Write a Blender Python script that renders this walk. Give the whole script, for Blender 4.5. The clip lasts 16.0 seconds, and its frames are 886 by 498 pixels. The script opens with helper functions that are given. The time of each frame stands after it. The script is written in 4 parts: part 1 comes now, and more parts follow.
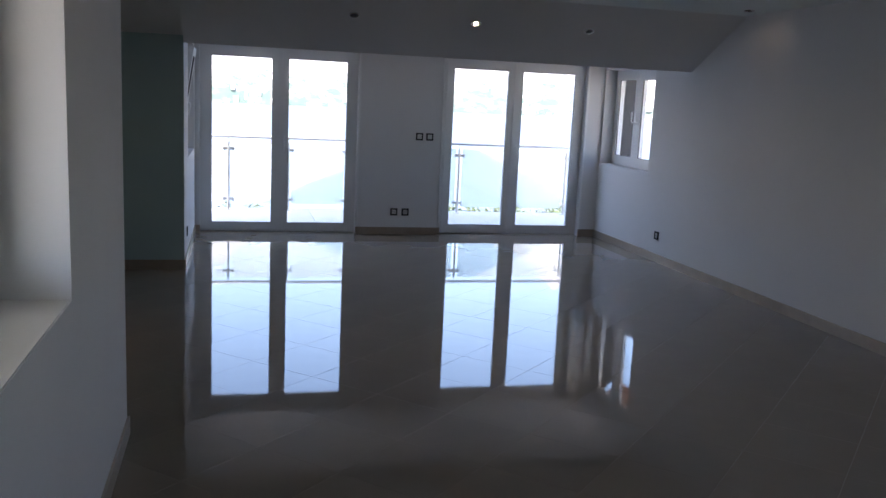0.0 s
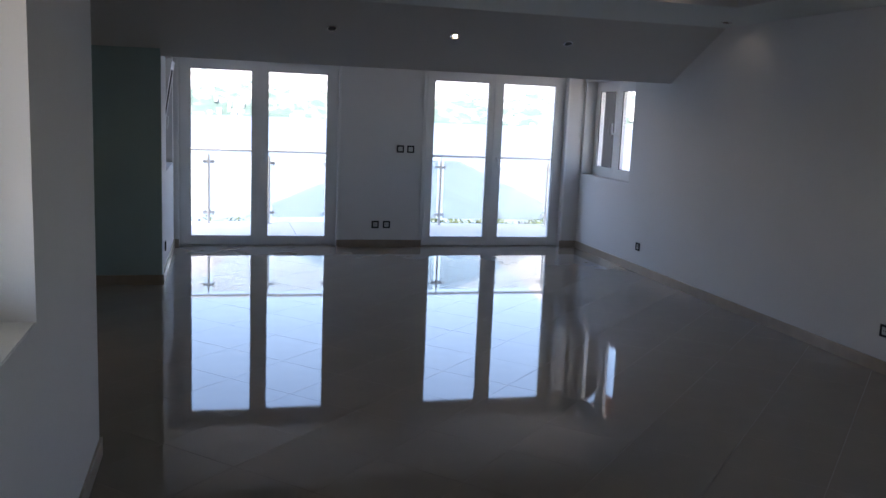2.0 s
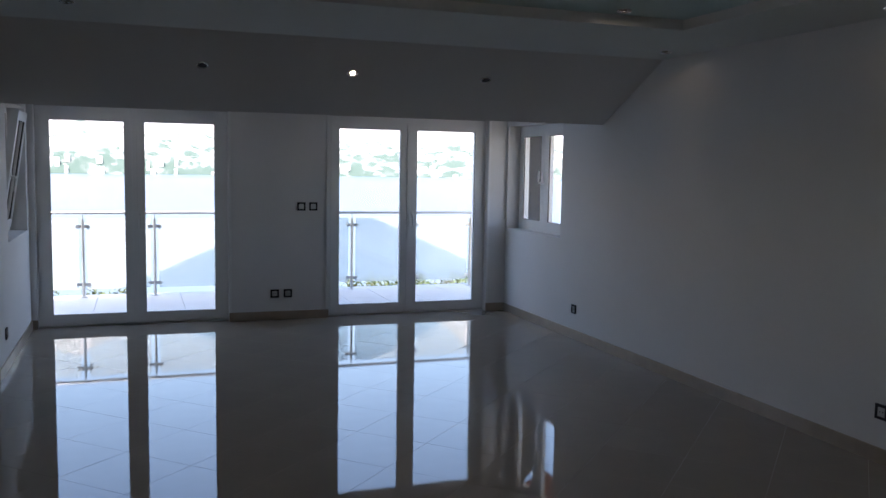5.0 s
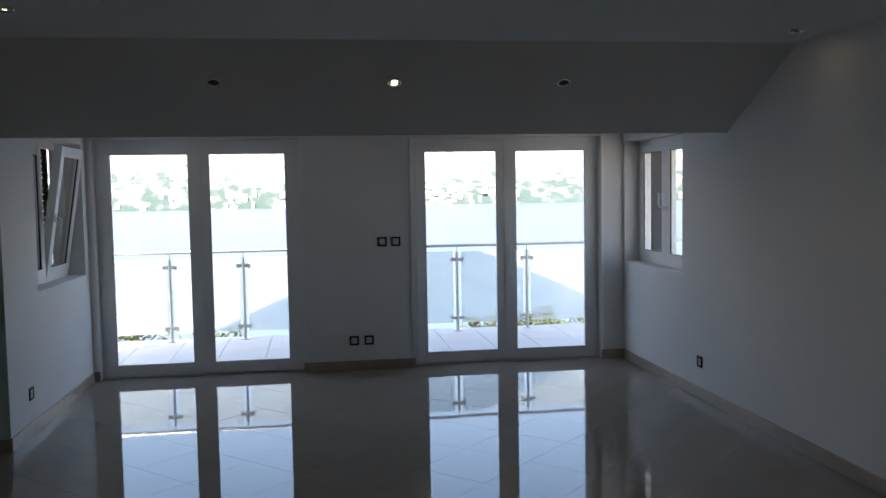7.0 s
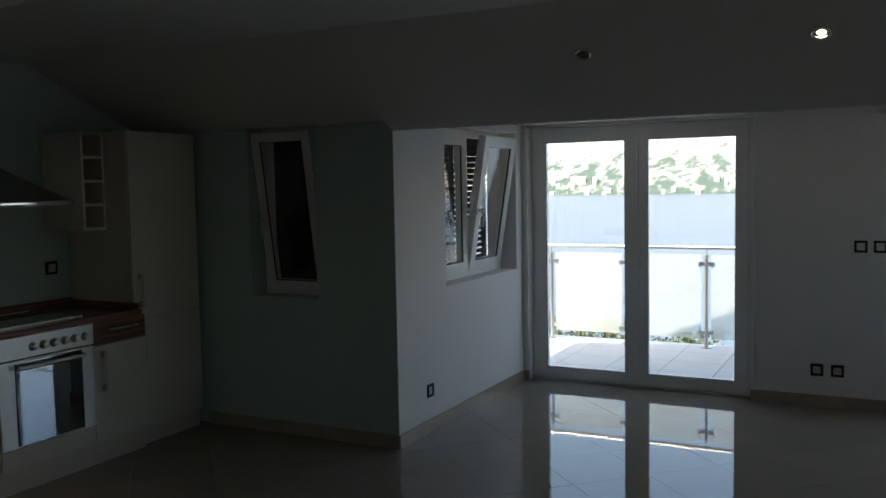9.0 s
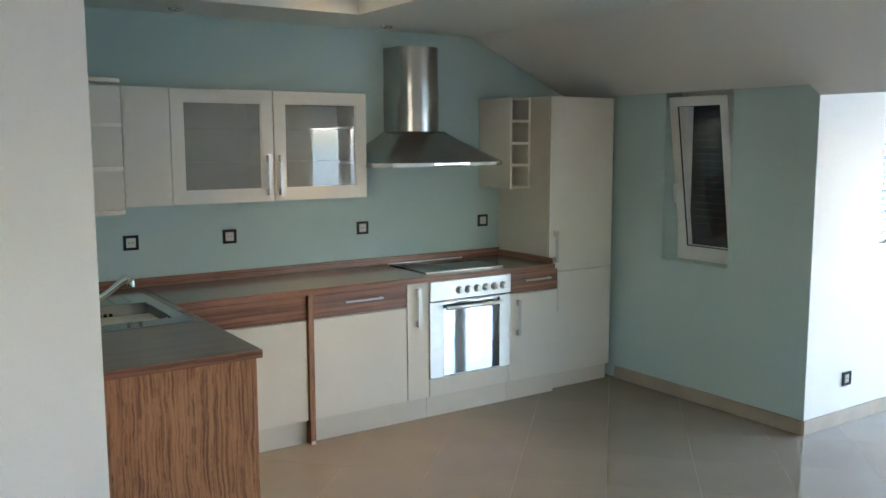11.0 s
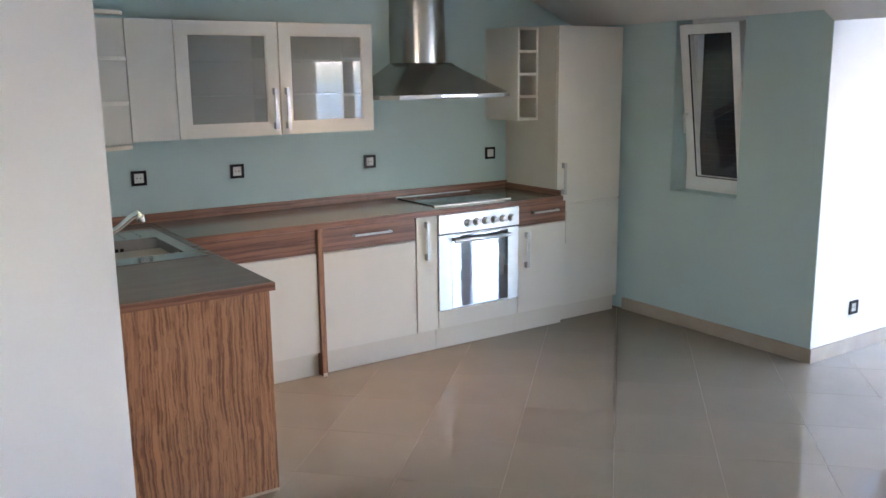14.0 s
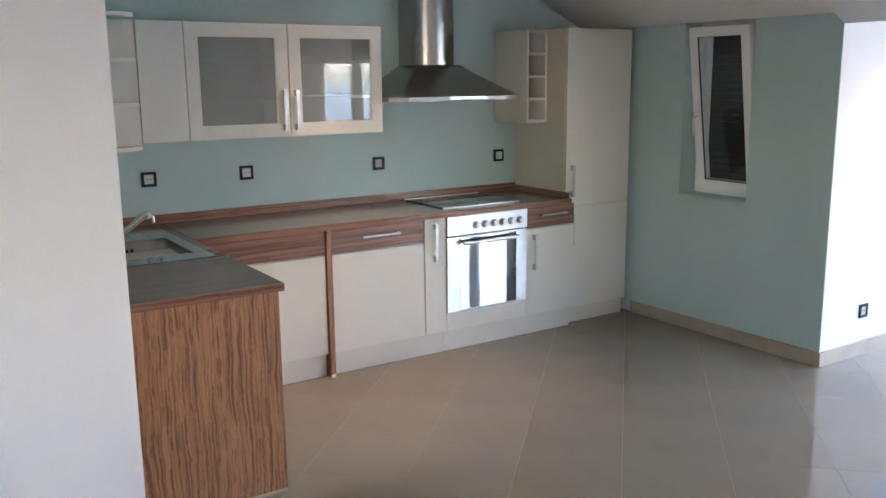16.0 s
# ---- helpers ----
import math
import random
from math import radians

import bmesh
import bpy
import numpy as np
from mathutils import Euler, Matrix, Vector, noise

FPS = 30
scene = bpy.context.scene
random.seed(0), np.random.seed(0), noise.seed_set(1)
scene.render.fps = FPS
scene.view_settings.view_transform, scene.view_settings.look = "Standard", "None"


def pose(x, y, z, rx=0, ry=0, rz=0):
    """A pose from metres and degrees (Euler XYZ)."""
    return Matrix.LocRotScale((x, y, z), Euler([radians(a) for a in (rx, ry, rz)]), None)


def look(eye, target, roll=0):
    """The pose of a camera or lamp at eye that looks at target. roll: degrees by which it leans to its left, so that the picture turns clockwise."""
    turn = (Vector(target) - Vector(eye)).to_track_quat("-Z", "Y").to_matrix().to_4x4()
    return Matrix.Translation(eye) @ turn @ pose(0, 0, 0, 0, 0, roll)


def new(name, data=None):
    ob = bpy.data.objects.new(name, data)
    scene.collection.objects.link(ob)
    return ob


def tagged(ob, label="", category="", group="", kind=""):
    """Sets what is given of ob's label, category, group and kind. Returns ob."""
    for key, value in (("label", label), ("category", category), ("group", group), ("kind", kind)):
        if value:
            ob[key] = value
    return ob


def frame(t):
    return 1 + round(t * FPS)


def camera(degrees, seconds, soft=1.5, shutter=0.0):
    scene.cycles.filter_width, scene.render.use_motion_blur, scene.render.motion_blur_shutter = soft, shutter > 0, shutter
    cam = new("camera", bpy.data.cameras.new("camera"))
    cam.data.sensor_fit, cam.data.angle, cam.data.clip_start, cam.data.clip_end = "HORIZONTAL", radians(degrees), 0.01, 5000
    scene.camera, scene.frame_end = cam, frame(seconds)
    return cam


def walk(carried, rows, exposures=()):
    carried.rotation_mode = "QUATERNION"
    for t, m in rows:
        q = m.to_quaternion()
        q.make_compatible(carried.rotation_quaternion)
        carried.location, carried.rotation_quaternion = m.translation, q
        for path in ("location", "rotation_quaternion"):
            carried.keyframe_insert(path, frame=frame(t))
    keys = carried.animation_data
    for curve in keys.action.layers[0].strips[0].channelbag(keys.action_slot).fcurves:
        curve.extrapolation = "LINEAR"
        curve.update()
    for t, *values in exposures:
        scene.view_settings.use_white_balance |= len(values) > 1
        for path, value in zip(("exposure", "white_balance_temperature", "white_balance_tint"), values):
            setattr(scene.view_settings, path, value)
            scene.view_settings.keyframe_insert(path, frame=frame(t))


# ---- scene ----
cam = camera(54.0, 16.0)
PATH = [
    (0, (0.413, -9.784, 1.568), (0.882, -7.87, 1.228), 2.7),
    (0.5, (0.406, -9.796, 1.552), (0.893, -7.89, 1.188), 2.3),
    (1, (0.426, -9.798, 1.577), (0.882, -7.889, 1.192), 1.46),
    (1.5, (0.442, -9.794, 1.587), (0.866, -7.876, 1.208), 1.9),
    (2, (0.455, -9.755, 1.586), (0.958, -7.845, 1.271), 2.44),
    (2.5, (0.472, -9.742, 1.56), (0.979, -7.82, 1.349), 1.3),
    (3, (0.514, -9.701, 1.548), (1.119, -7.804, 1.359), 1.1),
    (3.5, (0.537, -9.406, 1.557), (1.244, -7.545, 1.364), 1.4),
    (6, (1.464, -8.221, 1.564), (1.969, -6.294, 1.389), -0.5),
    (6.5, (1.757, -7.946, 1.58), (2.07, -5.975, 1.446), -0.2),
    (7, (1.905, -7.656, 1.56), (2.191, -5.681, 1.429), -1.0),
    (7.5, (2.17, -7.364, 1.553), (2.345, -5.379, 1.385), -3.2),
    (8, (2.432, -7.044, 1.593), (2.315, -5.055, 1.424), 0.5),
    (8.5, (2.533, -6.705, 1.581), (2.115, -4.756, 1.412), 0.5),
    (9, (2.635, -6.538, 1.603), (1.724, -4.763, 1.456), -1.1),
    (9.5, (2.756, -6.495, 1.584), (1.375, -5.053, 1.458), 1.5),
    (10, (2.867, -6.427, 1.691), (1.256, -5.253, 1.533), -0.1),
    (12.5, (2.849, -6.465, 1.687), (1.199, -5.378, 1.375), -0.6),
    (13, (2.855, -6.461, 1.69), (1.21, -5.376, 1.343), -0.6),
    (13.5, (2.843, -6.464, 1.678), (1.207, -5.374, 1.309), -0.8),
    (14, (2.848, -6.464, 1.673), (1.214, -5.381, 1.279), -0.7),
    (14.5, (2.85, -6.461, 1.666), (1.214, -5.388, 1.25), -1.1),
    (15, (2.858, -6.47, 1.668), (1.217, -5.409, 1.242), -0.8),
    (15.5, (2.848, -6.477, 1.658), (1.206, -5.412, 1.247), -0.6),
    (16, (2.849, -6.472, 1.667), (1.204, -5.402, 1.28), -0.6),
]
walk(cam, [(t, look(eye, target, roll)) for t, eye, target, roll in PATH],
     exposures=[(0, 2.7, 6500, 18), (6, 2.2, 6700, 14), (8.0, 2.08, 7200, 10), (9.2, 1.75, 7400, 6), (9.6, 2.35, 7200, 4), (10.0, 4.05, 7400, 1), (12.3, 5.5, 7050, 16), (16.0, 5.45, 7150, 18)])

# ---- light ----
SUN_TO = Vector((-0.58, -1.0, 2.0)).normalized()
world = bpy.data.worlds.new("world")
scene.world = world
world.use_nodes = True
wn = world.node_tree
sky = wn.nodes.new("ShaderNodeTexSky")
sky.sky_type = "NISHITA"
sky.sun_disc = False
sky.sun_elevation = math.asin(SUN_TO.z)
sky.sun_rotation = math.atan2(SUN_TO.x, SUN_TO.y)
wn.nodes["Background"].inputs["Strength"].default_value = 0.15
wn.links.new(sky.outputs[0], wn.nodes["Background"].inputs["Color"])
sun_data = bpy.data.lights.new("sun", "SUN")
sun_data.energy, sun_data.angle, sun_data.color = 2.8, radians(0.5), (1.0, 0.95, 0.88)
sun = new("sun", sun_data)
sun.matrix_world = look(SUN_TO * 30, (0, 0, 0))


# ---- materials ----
def material(name, color, rough=0.5, metal=0.0, vary=0.0, scale=3.0, bump=0.0, bump_scale=60.0, spec=0.5):
    m = bpy.data.materials.new(name)
    m.use_nodes = True
    nt = m.node_tree
    b = nt.nodes["Principled BSDF"]
    b.inputs["Base Color"].default_value = (*color, 1)
    b.inputs["Roughness"].default_value = rough
    b.inputs["Metallic"].default_value = metal
    b.inputs["Specular IOR Level"].default_value = spec
    co = nt.nodes.new("ShaderNodeTexCoord")
    if vary:
        n1 = nt.nodes.new("ShaderNodeTexNoise")
        n1.inputs["Scale"].default_value = scale
        n1.inputs["Detail"].default_value = 6
        nt.links.new(co.outputs["Object"], n1.inputs["Vector"])
        r = nt.nodes.new("ShaderNodeValToRGB")
        r.color_ramp.elements[0].position, r.color_ramp.elements[1].position = 0.3, 0.7
        r.color_ramp.elements[0].color = (*[c * (1 - vary) for c in color], 1)
        r.color_ramp.elements[1].color = (*[min(1, c * (1 + vary)) for c in color], 1)
        nt.links.new(n1.outputs["Fac"], r.inputs["Fac"])
        nt.links.new(r.outputs["Color"], b.inputs["Base Color"])
    if bump:
        n2 = nt.nodes.new("ShaderNodeTexNoise")
        n2.inputs["Scale"].default_value = bump_scale
        n2.inputs["Detail"].default_value = 4
        nt.links.new(co.outputs["Object"], n2.inputs["Vector"])
        bp = nt.nodes.new("ShaderNodeBump")
        bp.inputs["Strength"].default_value = bump
        bp.inputs["Distance"].default_value = 0.002
        nt.links.new(n2.outputs["Fac"], bp.inputs["Height"])
        nt.links.new(bp.outputs["Normal"], b.inputs["Normal"])
    return m


def glass(name, color=(1, 1, 1), dust=0.0, gloss=0.08):
    """A thin pane: clear, with a mirror film and some dust."""
    m = bpy.data.materials.new(name)
    m.use_nodes = True
    nt = m.node_tree
    nt.nodes.remove(nt.nodes["Principled BSDF"])
    out = nt.nodes["Material Output"]
    tr = nt.nodes.new("ShaderNodeBsdfTransparent")
    tr.inputs["Color"].default_value = (*color, 1)
    gl = nt.nodes.new("ShaderNodeBsdfGlossy")
    gl.inputs["Roughness"].default_value = 0.0
    lw = nt.nodes.new("ShaderNodeLayerWeight")
    lw.inputs["Blend"].default_value = 0.5
    pw = nt.nodes.new("ShaderNodeMath")
    pw.operation = "POWER"
    pw.inputs[1].default_value = 4.5
    nt.links.new(lw.outputs["Facing"], pw.inputs[0])
    fr = nt.nodes.new("ShaderNodeMath")
    fr.operation = "MULTIPLY_ADD"
    fr.inputs[1].default_value = 0.92
    fr.inputs[2].default_value = 0.045
    nt.links.new(pw.outputs[0], fr.inputs[0])
    mix = nt.nodes.new("ShaderNodeMixShader")
    nt.links.new(fr.outputs[0], mix.inputs[0])
    nt.links.new(tr.outputs[0], mix.inputs[1])
    nt.links.new(gl.outputs[0], mix.inputs[2])
    last = mix
    if dust:
        df = nt.nodes.new("ShaderNodeBsdfDiffuse")
        df.inputs["Color"].default_value = (0.8, 0.8, 0.78, 1)
        m2 = nt.nodes.new("ShaderNodeMixShader")
        m2.inputs[0].default_value = dust
        nt.links.new(mix.outputs[0], m2.inputs[1])
        nt.links.new(df.outputs[0], m2.inputs[2])
        last = m2
    nt.links.new(last.outputs[0], out.inputs["Surface"])
    return m


def wood(name, dark, light, axis, rough=0.3, fine=40.0, warp=0.022):
    """Striped wood with grain that runs along the axis (0, 1 or 2)."""
    m = bpy.data.materials.new(name)
    m.use_nodes = True
    nt = m.node_tree
    b = nt.nodes["Principled BSDF"]
    co = nt.nodes.new("ShaderNodeTexCoord")
    mp = nt.nodes.new("ShaderNodeMapping")
    s = [1.0, 1.0, 1.0]
    s[axis] = 0.022
    mp.inputs["Scale"].default_value = s
    n0 = nt.nodes.new("ShaderNodeTexNoise")
    n0.inputs["Scale"].default_value = 4.0
    n0.inputs["Detail"].default_value = 4
    n0.inputs["Roughness"].default_value = 0.6
    nt.links.new(co.outputs["Object"], n0.inputs["Vector"])
    wav = nt.nodes.new("ShaderNodeVectorMath")
    wav.operation = "MULTIPLY_ADD"
    w = [warp, warp, warp]
    w[axis] = 0.0
    wav.inputs[1].default_value = w
    nt.links.new(n0.outputs["Color"], wav.inputs[0])
    nt.links.new(co.outputs["Object"], wav.inputs[2])
    nt.links.new(wav.outputs[0], mp.inputs["Vector"])
    n1 = nt.nodes.new("ShaderNodeTexNoise")
    n1.inputs["Scale"].default_value = fine
    n1.inputs["Detail"].default_value = 5
    n1.inputs["Distortion"].default_value = 0.25
    nt.links.new(mp.outputs[0], n1.inputs["Vector"])
    n2 = nt.nodes.new("ShaderNodeTexNoise")
    n2.inputs["Scale"].default_value = fine * 5
    n2.inputs["Detail"].default_value = 3
    nt.links.new(mp.outputs[0], n2.inputs["Vector"])
    add = nt.nodes.new("ShaderNodeMath")
    add.operation = "MULTIPLY_ADD"
    add.inputs[1].default_value = 0.35
    nt.links.new(n2.outputs["Fac"], add.inputs[0])
    nt.links.new(n1.outputs["Fac"], add.inputs[2])
    r = nt.nodes.new("ShaderNodeValToRGB")
    e = r.color_ramp.elements
    e[0].position, e[0].color = 0.54, (*dark, 1)
    e[1].position, e[1].color = 0.80, (*light, 1)
    mid = r.color_ramp.elements.new(0.66)
    mid.color = (*[(a * 0.45 + c * 0.55) for a, c in zip(dark, light)], 1)
    nt.links.new(add.outputs[0], r.inputs["Fac"])
    nt.links.new(r.outputs["Color"], b.inputs["Base Color"])
    b.inputs["Roughness"].default_value = rough
    return m


M_white = material("white_paint", (0.74, 0.73, 0.72), 0.85, vary=0.025, scale=1.2, bump=0.25, bump_scale=90, spec=0.2)
M_ceil = material("ceiling_paint", (0.74, 0.73, 0.71), 0.9, vary=0.02, scale=0.8, bump=0.15, bump_scale=70, spec=0.2)
M_teal = material("pale_turquoise_paint", (0.45, 0.58, 0.575), 0.8, vary=0.03, scale=1.3, bump=0.25, bump_scale=90, spec=0.2)
M_flat = material("faint_turquoise_ceiling_paint", (0.71, 0.745, 0.72), 0.9, vary=0.02, scale=0.8, bump=0.15, bump_scale=70, spec=0.2)
M_tealc = material("turquoise_ceiling_paint", (0.57, 0.69, 0.67), 0.9, vary=0.02, scale=0.8, bump=0.15, bump_scale=70, spec=0.2)
M_base = material("beige_tile_skirting", (0.36, 0.29, 0.22), 0.3, vary=0.08, scale=8)
M_tile = material("polished_beige_tile", (0.275, 0.230, 0.178), 0.03, vary=0.06, scale=2.2, bump=0.012, bump_scale=3)
M_grout = material("grey_grout", (0.42, 0.375, 0.31), 0.7, vary=0.1, scale=20)
M_concrete = material("pale_concrete", (0.42, 0.41, 0.39), 0.8, vary=0.1, scale=6)
M_pvc = material("white_pvc", (0.78, 0.78, 0.77), 0.35, vary=0.015, scale=5)
M_seal = material("black_rubber", (0.02, 0.02, 0.02), 0.6)
M_cream = material("cream_cabinet_front", (0.68, 0.64, 0.57), 0.45, vary=0.015, scale=4)
# darker cream: carcasses, and plinths whose shade is put into the colour
M_creamd = material("cream_carcass_and_shaded_plinth", (0.62, 0.57, 0.49), 0.5, vary=0.02, scale=4)
M_creamedge = material("light_shelf_edge", (0.70, 0.64, 0.55), 0.5, vary=0.02, scale=4)
M_woodz = wood("striped_wood_upright", (0.135, 0.055, 0.028), (0.37, 0.175, 0.088), 2, 0.36, 105, 0.038)
M_woody = wood("striped_wood_lengthwise", (0.115, 0.045, 0.026), (0.255, 0.112, 0.065), 1, 0.33, 60)
M_woodx = wood("striped_wood_crosswise", (0.115, 0.045, 0.026), (0.27, 0.125, 0.07), 0, 0.33, 60)
M_top = wood("worktop_wood", (0.205, 0.160, 0.122), (0.225, 0.178, 0.136), 1, 0.17)
M_steel = material("brushed_steel", (0.50, 0.49, 0.47), 0.28, 1.0, vary=0.05, scale=12)
M_hoodsteel = material("hood_steel", (0.46, 0.44, 0.41), 0.24, 1.0, vary=0.05, scale=8)
M_steeld = material("steel_filter", (0.20, 0.195, 0.185), 0.4, 1.0, vary=0.05, scale=12)
M_sinksteel = material("polished_sink_steel", (0.42, 0.43, 0.43), 0.12, 1.0, vary=0.04, scale=10)
M_bowl = material("brushed_bowl_steel", (0.30, 0.285, 0.27), 0.35, 1.0, vary=0.06, scale=12)
M_chrome = material("chrome", (0.75, 0.75, 0.75), 0.08, 1.0)
M_black = material("black_plastic", (0.012, 0.012, 0.014), 0.4, spec=0.2)
M_hob = material("hob_glass", (0.02, 0.022, 0.025), 0.05)
M_oven = material("oven_mirror_glass", (0.30, 0.32, 0.345), 0.015, 1.0)
M_sock = material("socket_insert", (0.60, 0.60, 0.58), 0.4)
M_glass = glass("window_glass")
M_frost = glass("cabinet_glass", (0.75, 0.77, 0.74), dust=0.18)
M_dusty = glass("dusty_balustrade_glass", (0.92, 0.97, 0.97), dust=0.34)
M_shut = material("dark_shutter", (0.026, 0.025, 0.025), 0.85, vary=0.1, scale=6, spec=0.1)
M_terr = material("pale_terrace_tile", (0.58, 0.57, 0.55), 0.5, vary=0.07, scale=5)
M_render = material("house_render", (0.62, 0.58, 0.52), 0.9, vary=0.05, scale=2)
M_roof = material("clay_roof", (0.30, 0.12, 0.07), 0.8, vary=0.15, scale=5)
M_interior = material("dark_inside_lamp", (0.06, 0.06, 0.06), 0.4, 0.3)


def emitter(name, color, strength):
    m = bpy.data.materials.new(name)
    m.use_nodes = True
    b = m.node_tree.nodes["Principled BSDF"]
    b.inputs["Base Color"].default_value = (0.8, 0.75, 0.65, 1)
    b.inputs["Emission Color"].default_value = (*color, 1)
    b.inputs["Emission Strength"].default_value = strength
    return m


M_bulb = emitter("halogen_bulb", (1.0, 0.80, 0.55), 6.0)


# ---- mesh helpers ----
def box(bm, a, b, bevel=0.0):
    """A box between two corners, added to bm."""
    lo = [min(p, q) for p, q in zip(a, b)]
    hi = [max(p, q) for p, q in zip(a, b)]
    made = bmesh.ops.create_cube(bm, size=1.0)
    for v in made["verts"]:
        v.co = Vector([l + (h - l) * (c + 0.5) for l, h, c in zip(lo, hi, v.co)])
    if bevel:
        edges = list({e for v in made["verts"] for e in v.link_edges})
        bmesh.ops.bevel(bm, geom=edges, offset=bevel, segments=2, affect="EDGES", profile=0.6)
    return bm


def boxes(*list_of, bevel=0.0):
    bm = bmesh.new()
    for a, b in list_of:
        box(bm, a, b, bevel)
    return bm


def tube(bm, points, radius, sides=14, closed_ends=True):
    """A round bar along the points, added to bm."""
    rings = []
    pts = [Vector(p) for p in points]
    for i, p in enumerate(pts):
        d = (pts[min(i + 1, len(pts) - 1)] - pts[max(i - 1, 0)]).normalized()
        up = Vector((0, 0, 1)) if abs(d.z) < 0.9 else Vector((1, 0, 0))
        u = d.cross(up).normalized()
        w = d.cross(u).normalized()
        r = radius[i] if isinstance(radius, (list, tuple)) else radius
        rings.append([bm.verts.new(p + (u * math.cos(a) + w * math.sin(a)) * r)
                      for a in [2 * math.pi * k / sides for k in range(sides)]])
    for r0, r1 in zip(rings, rings[1:]):
        for k in range(sides):
            bm.faces.new((r0[k], r0[(k + 1) % sides], r1[(k + 1) % sides], r1[k]))
    if closed_ends:
        bm.faces.new(rings[0])
        bm.faces.new(rings[-1][::-1])
    return bm


def lathe(bm, profile, centre=(0, 0, 0), sides=24):
    """A turned shape about the z axis from (radius, height) pairs."""
    rings = []
    for r, z in profile:
        rings.append([bm.verts.new((centre[0] + r * math.cos(2 * math.pi * k / sides),
                                    centre[1] + r * math.sin(2 * math.pi * k / sides), centre[2] + z))
                      for k in range(sides)])
    for r0, r1 in zip(rings, rings[1:]):
        for k in range(sides):
            bm.faces.new((r0[k], r0[(k + 1) % sides], r1[(k + 1) % sides], r1[k]))
    bm.faces.new(rings[0][::-1])
    bm.faces.new(rings[-1])
    return bm


def mesh_of(name, bm, mat, smooth=False):
    bmesh.ops.recalc_face_normals(bm, faces=bm.faces)
    me = bpy.data.meshes.new(name)
    bm.to_mesh(me)
    bm.free()
    me.materials.append(mat)
    if smooth:
        for p in me.polygons:
            p.use_smooth = True
        me.set_sharp_from_angle(angle=radians(35))
    return me


def part(name, bm, mat, parent, label="", smooth=False):
    ob = new(name, mesh_of(name, bm, mat, smooth))
    ob.parent = parent
    if label:
        tagged(ob, label=label)
    return ob


def thing(name, m, label, category, group=""):
    """An Empty at the base of a thing; its parts are drawn in its own metres."""
    ob = new(name)
    ob.empty_display_size = 0.1
    ob.matrix_basis = m
    return tagged(ob, label, category, group)


def structure(name, bm, mat, label, category="", smooth=False):
    ob = new(name, mesh_of(name, bm, mat, smooth))
    return tagged(ob, label, category or name.split("_")[0], kind="structure")


# ---- plan ----
XE = 4.69            # east wall
XK = -2.055          # kitchen back wall
XW = -0.05           # near west wall
YA = -2.03           # turquoise wall beside the alcove
YK = -5.823           # south wall of the kitchen
YS = -11.0           # south wall
ZA = 2.065          # alcove ceiling
ZL = 1.93            # foot of the sloped ceiling
YC = -2.91           # crease between slope and flat ceiling
ZC = 2.385           # flat ceiling
T = 0.25             # wall thickness
DOORS = [(0.055, 1.765), (2.750, 4.475)]
DOOR_H = 2.044
DOOR_Y = 0.085
ZT = 3.0             # tops of the walls
ZN = 2.33            # tops of the alcove walls
LAMP_W = 0.14
KITCHEN_W = 1.2

# ---- large structure ----
def wall_x(x0, x1, y0, y1, z0, z1, openings):
    """Boxes of a wall that runs along y between x0 and x1, with openings (ya, yb, za, zb)."""
    out = []
    cuts = sorted(openings)
    y = y0
    for ya, yb, za, zb in cuts:
        out.append(((x0, y, z0), (x1, ya, z1)))
        if za > z0:
            out.append(((x0, ya, z0), (x1, yb, za)))
        if zb < z1:
            out.append(((x0, ya, zb), (x1, yb, z1)))
        y = yb
    out.append(((x0, y, z0), (x1, y1, z1)))
    return out


def wall_y(y0, y1, x0, x1, z0, z1, openings):
    return [((a[1], a[0], a[2]), (b[1], b[0], b[2])) for a, b in wall_x(y0, y1, x0, x1, z0, z1, openings)]


EWIN = (-1.30, -0.04, 0.895, 1.99)
WWIN = (-1.36, -0.12, 0.92, 2.0)
TWIN = (-1.10, -0.57, 0.895, 2.005)
# unseen opening behind the camera, added to let in more daylight
FILLWIN = (-10.3, -8.2, 1.0, 2.05)
NWIN = (-8.3, -7.10, 0.93, 2.15)

structure("wall_north", boxes(*wall_y(0.0, T, -T, XE + T, 0, ZN, [(DOORS[0][0], DOORS[0][1], -0.1, DOOR_H), (DOORS[1][0], DOORS[1][1], -0.1, DOOR_H)])),
          M_white, "white plastered wall with two double balcony doors", "wall")
structure("wall_east", boxes(*wall_x(XE, XE + T, YA, 0.0, 0, ZN, [EWIN]), *wall_x(XE, XE + T, YS, YA, 0, ZT, [FILLWIN])), M_white, "long plain white plastered wall", "wall")
structure("wall_alcove_west", boxes(*wall_x(-T, 0.0, YA, 0.0, 0, ZN, [WWIN])), M_white, "white plastered alcove wall with a tilted window", "wall")
structure("wall_kitchen_north", boxes(*wall_y(YA, YA + T, XK - T, -T, 0, ZT, [TWIN])), M_teal, "pale turquoise painted wall with a narrow window", "wall")
structure("wall_corner_face", boxes(((-T, YA - 0.004, 0), (0.0, YA, ZT))), M_teal, "pale turquoise painted end of the alcove wall", "wall")
structure("wall_kitchen_west", boxes(((XK - T, YK - T, 0), (XK, YA, ZT))), M_teal, "pale turquoise painted wall behind the kitchen units", "wall")
structure("wall_kitchen_south", boxes(((XK, YK - T, 0), (XW - T, YK, ZT))), M_teal, "pale turquoise painted wall at the sink end", "wall")
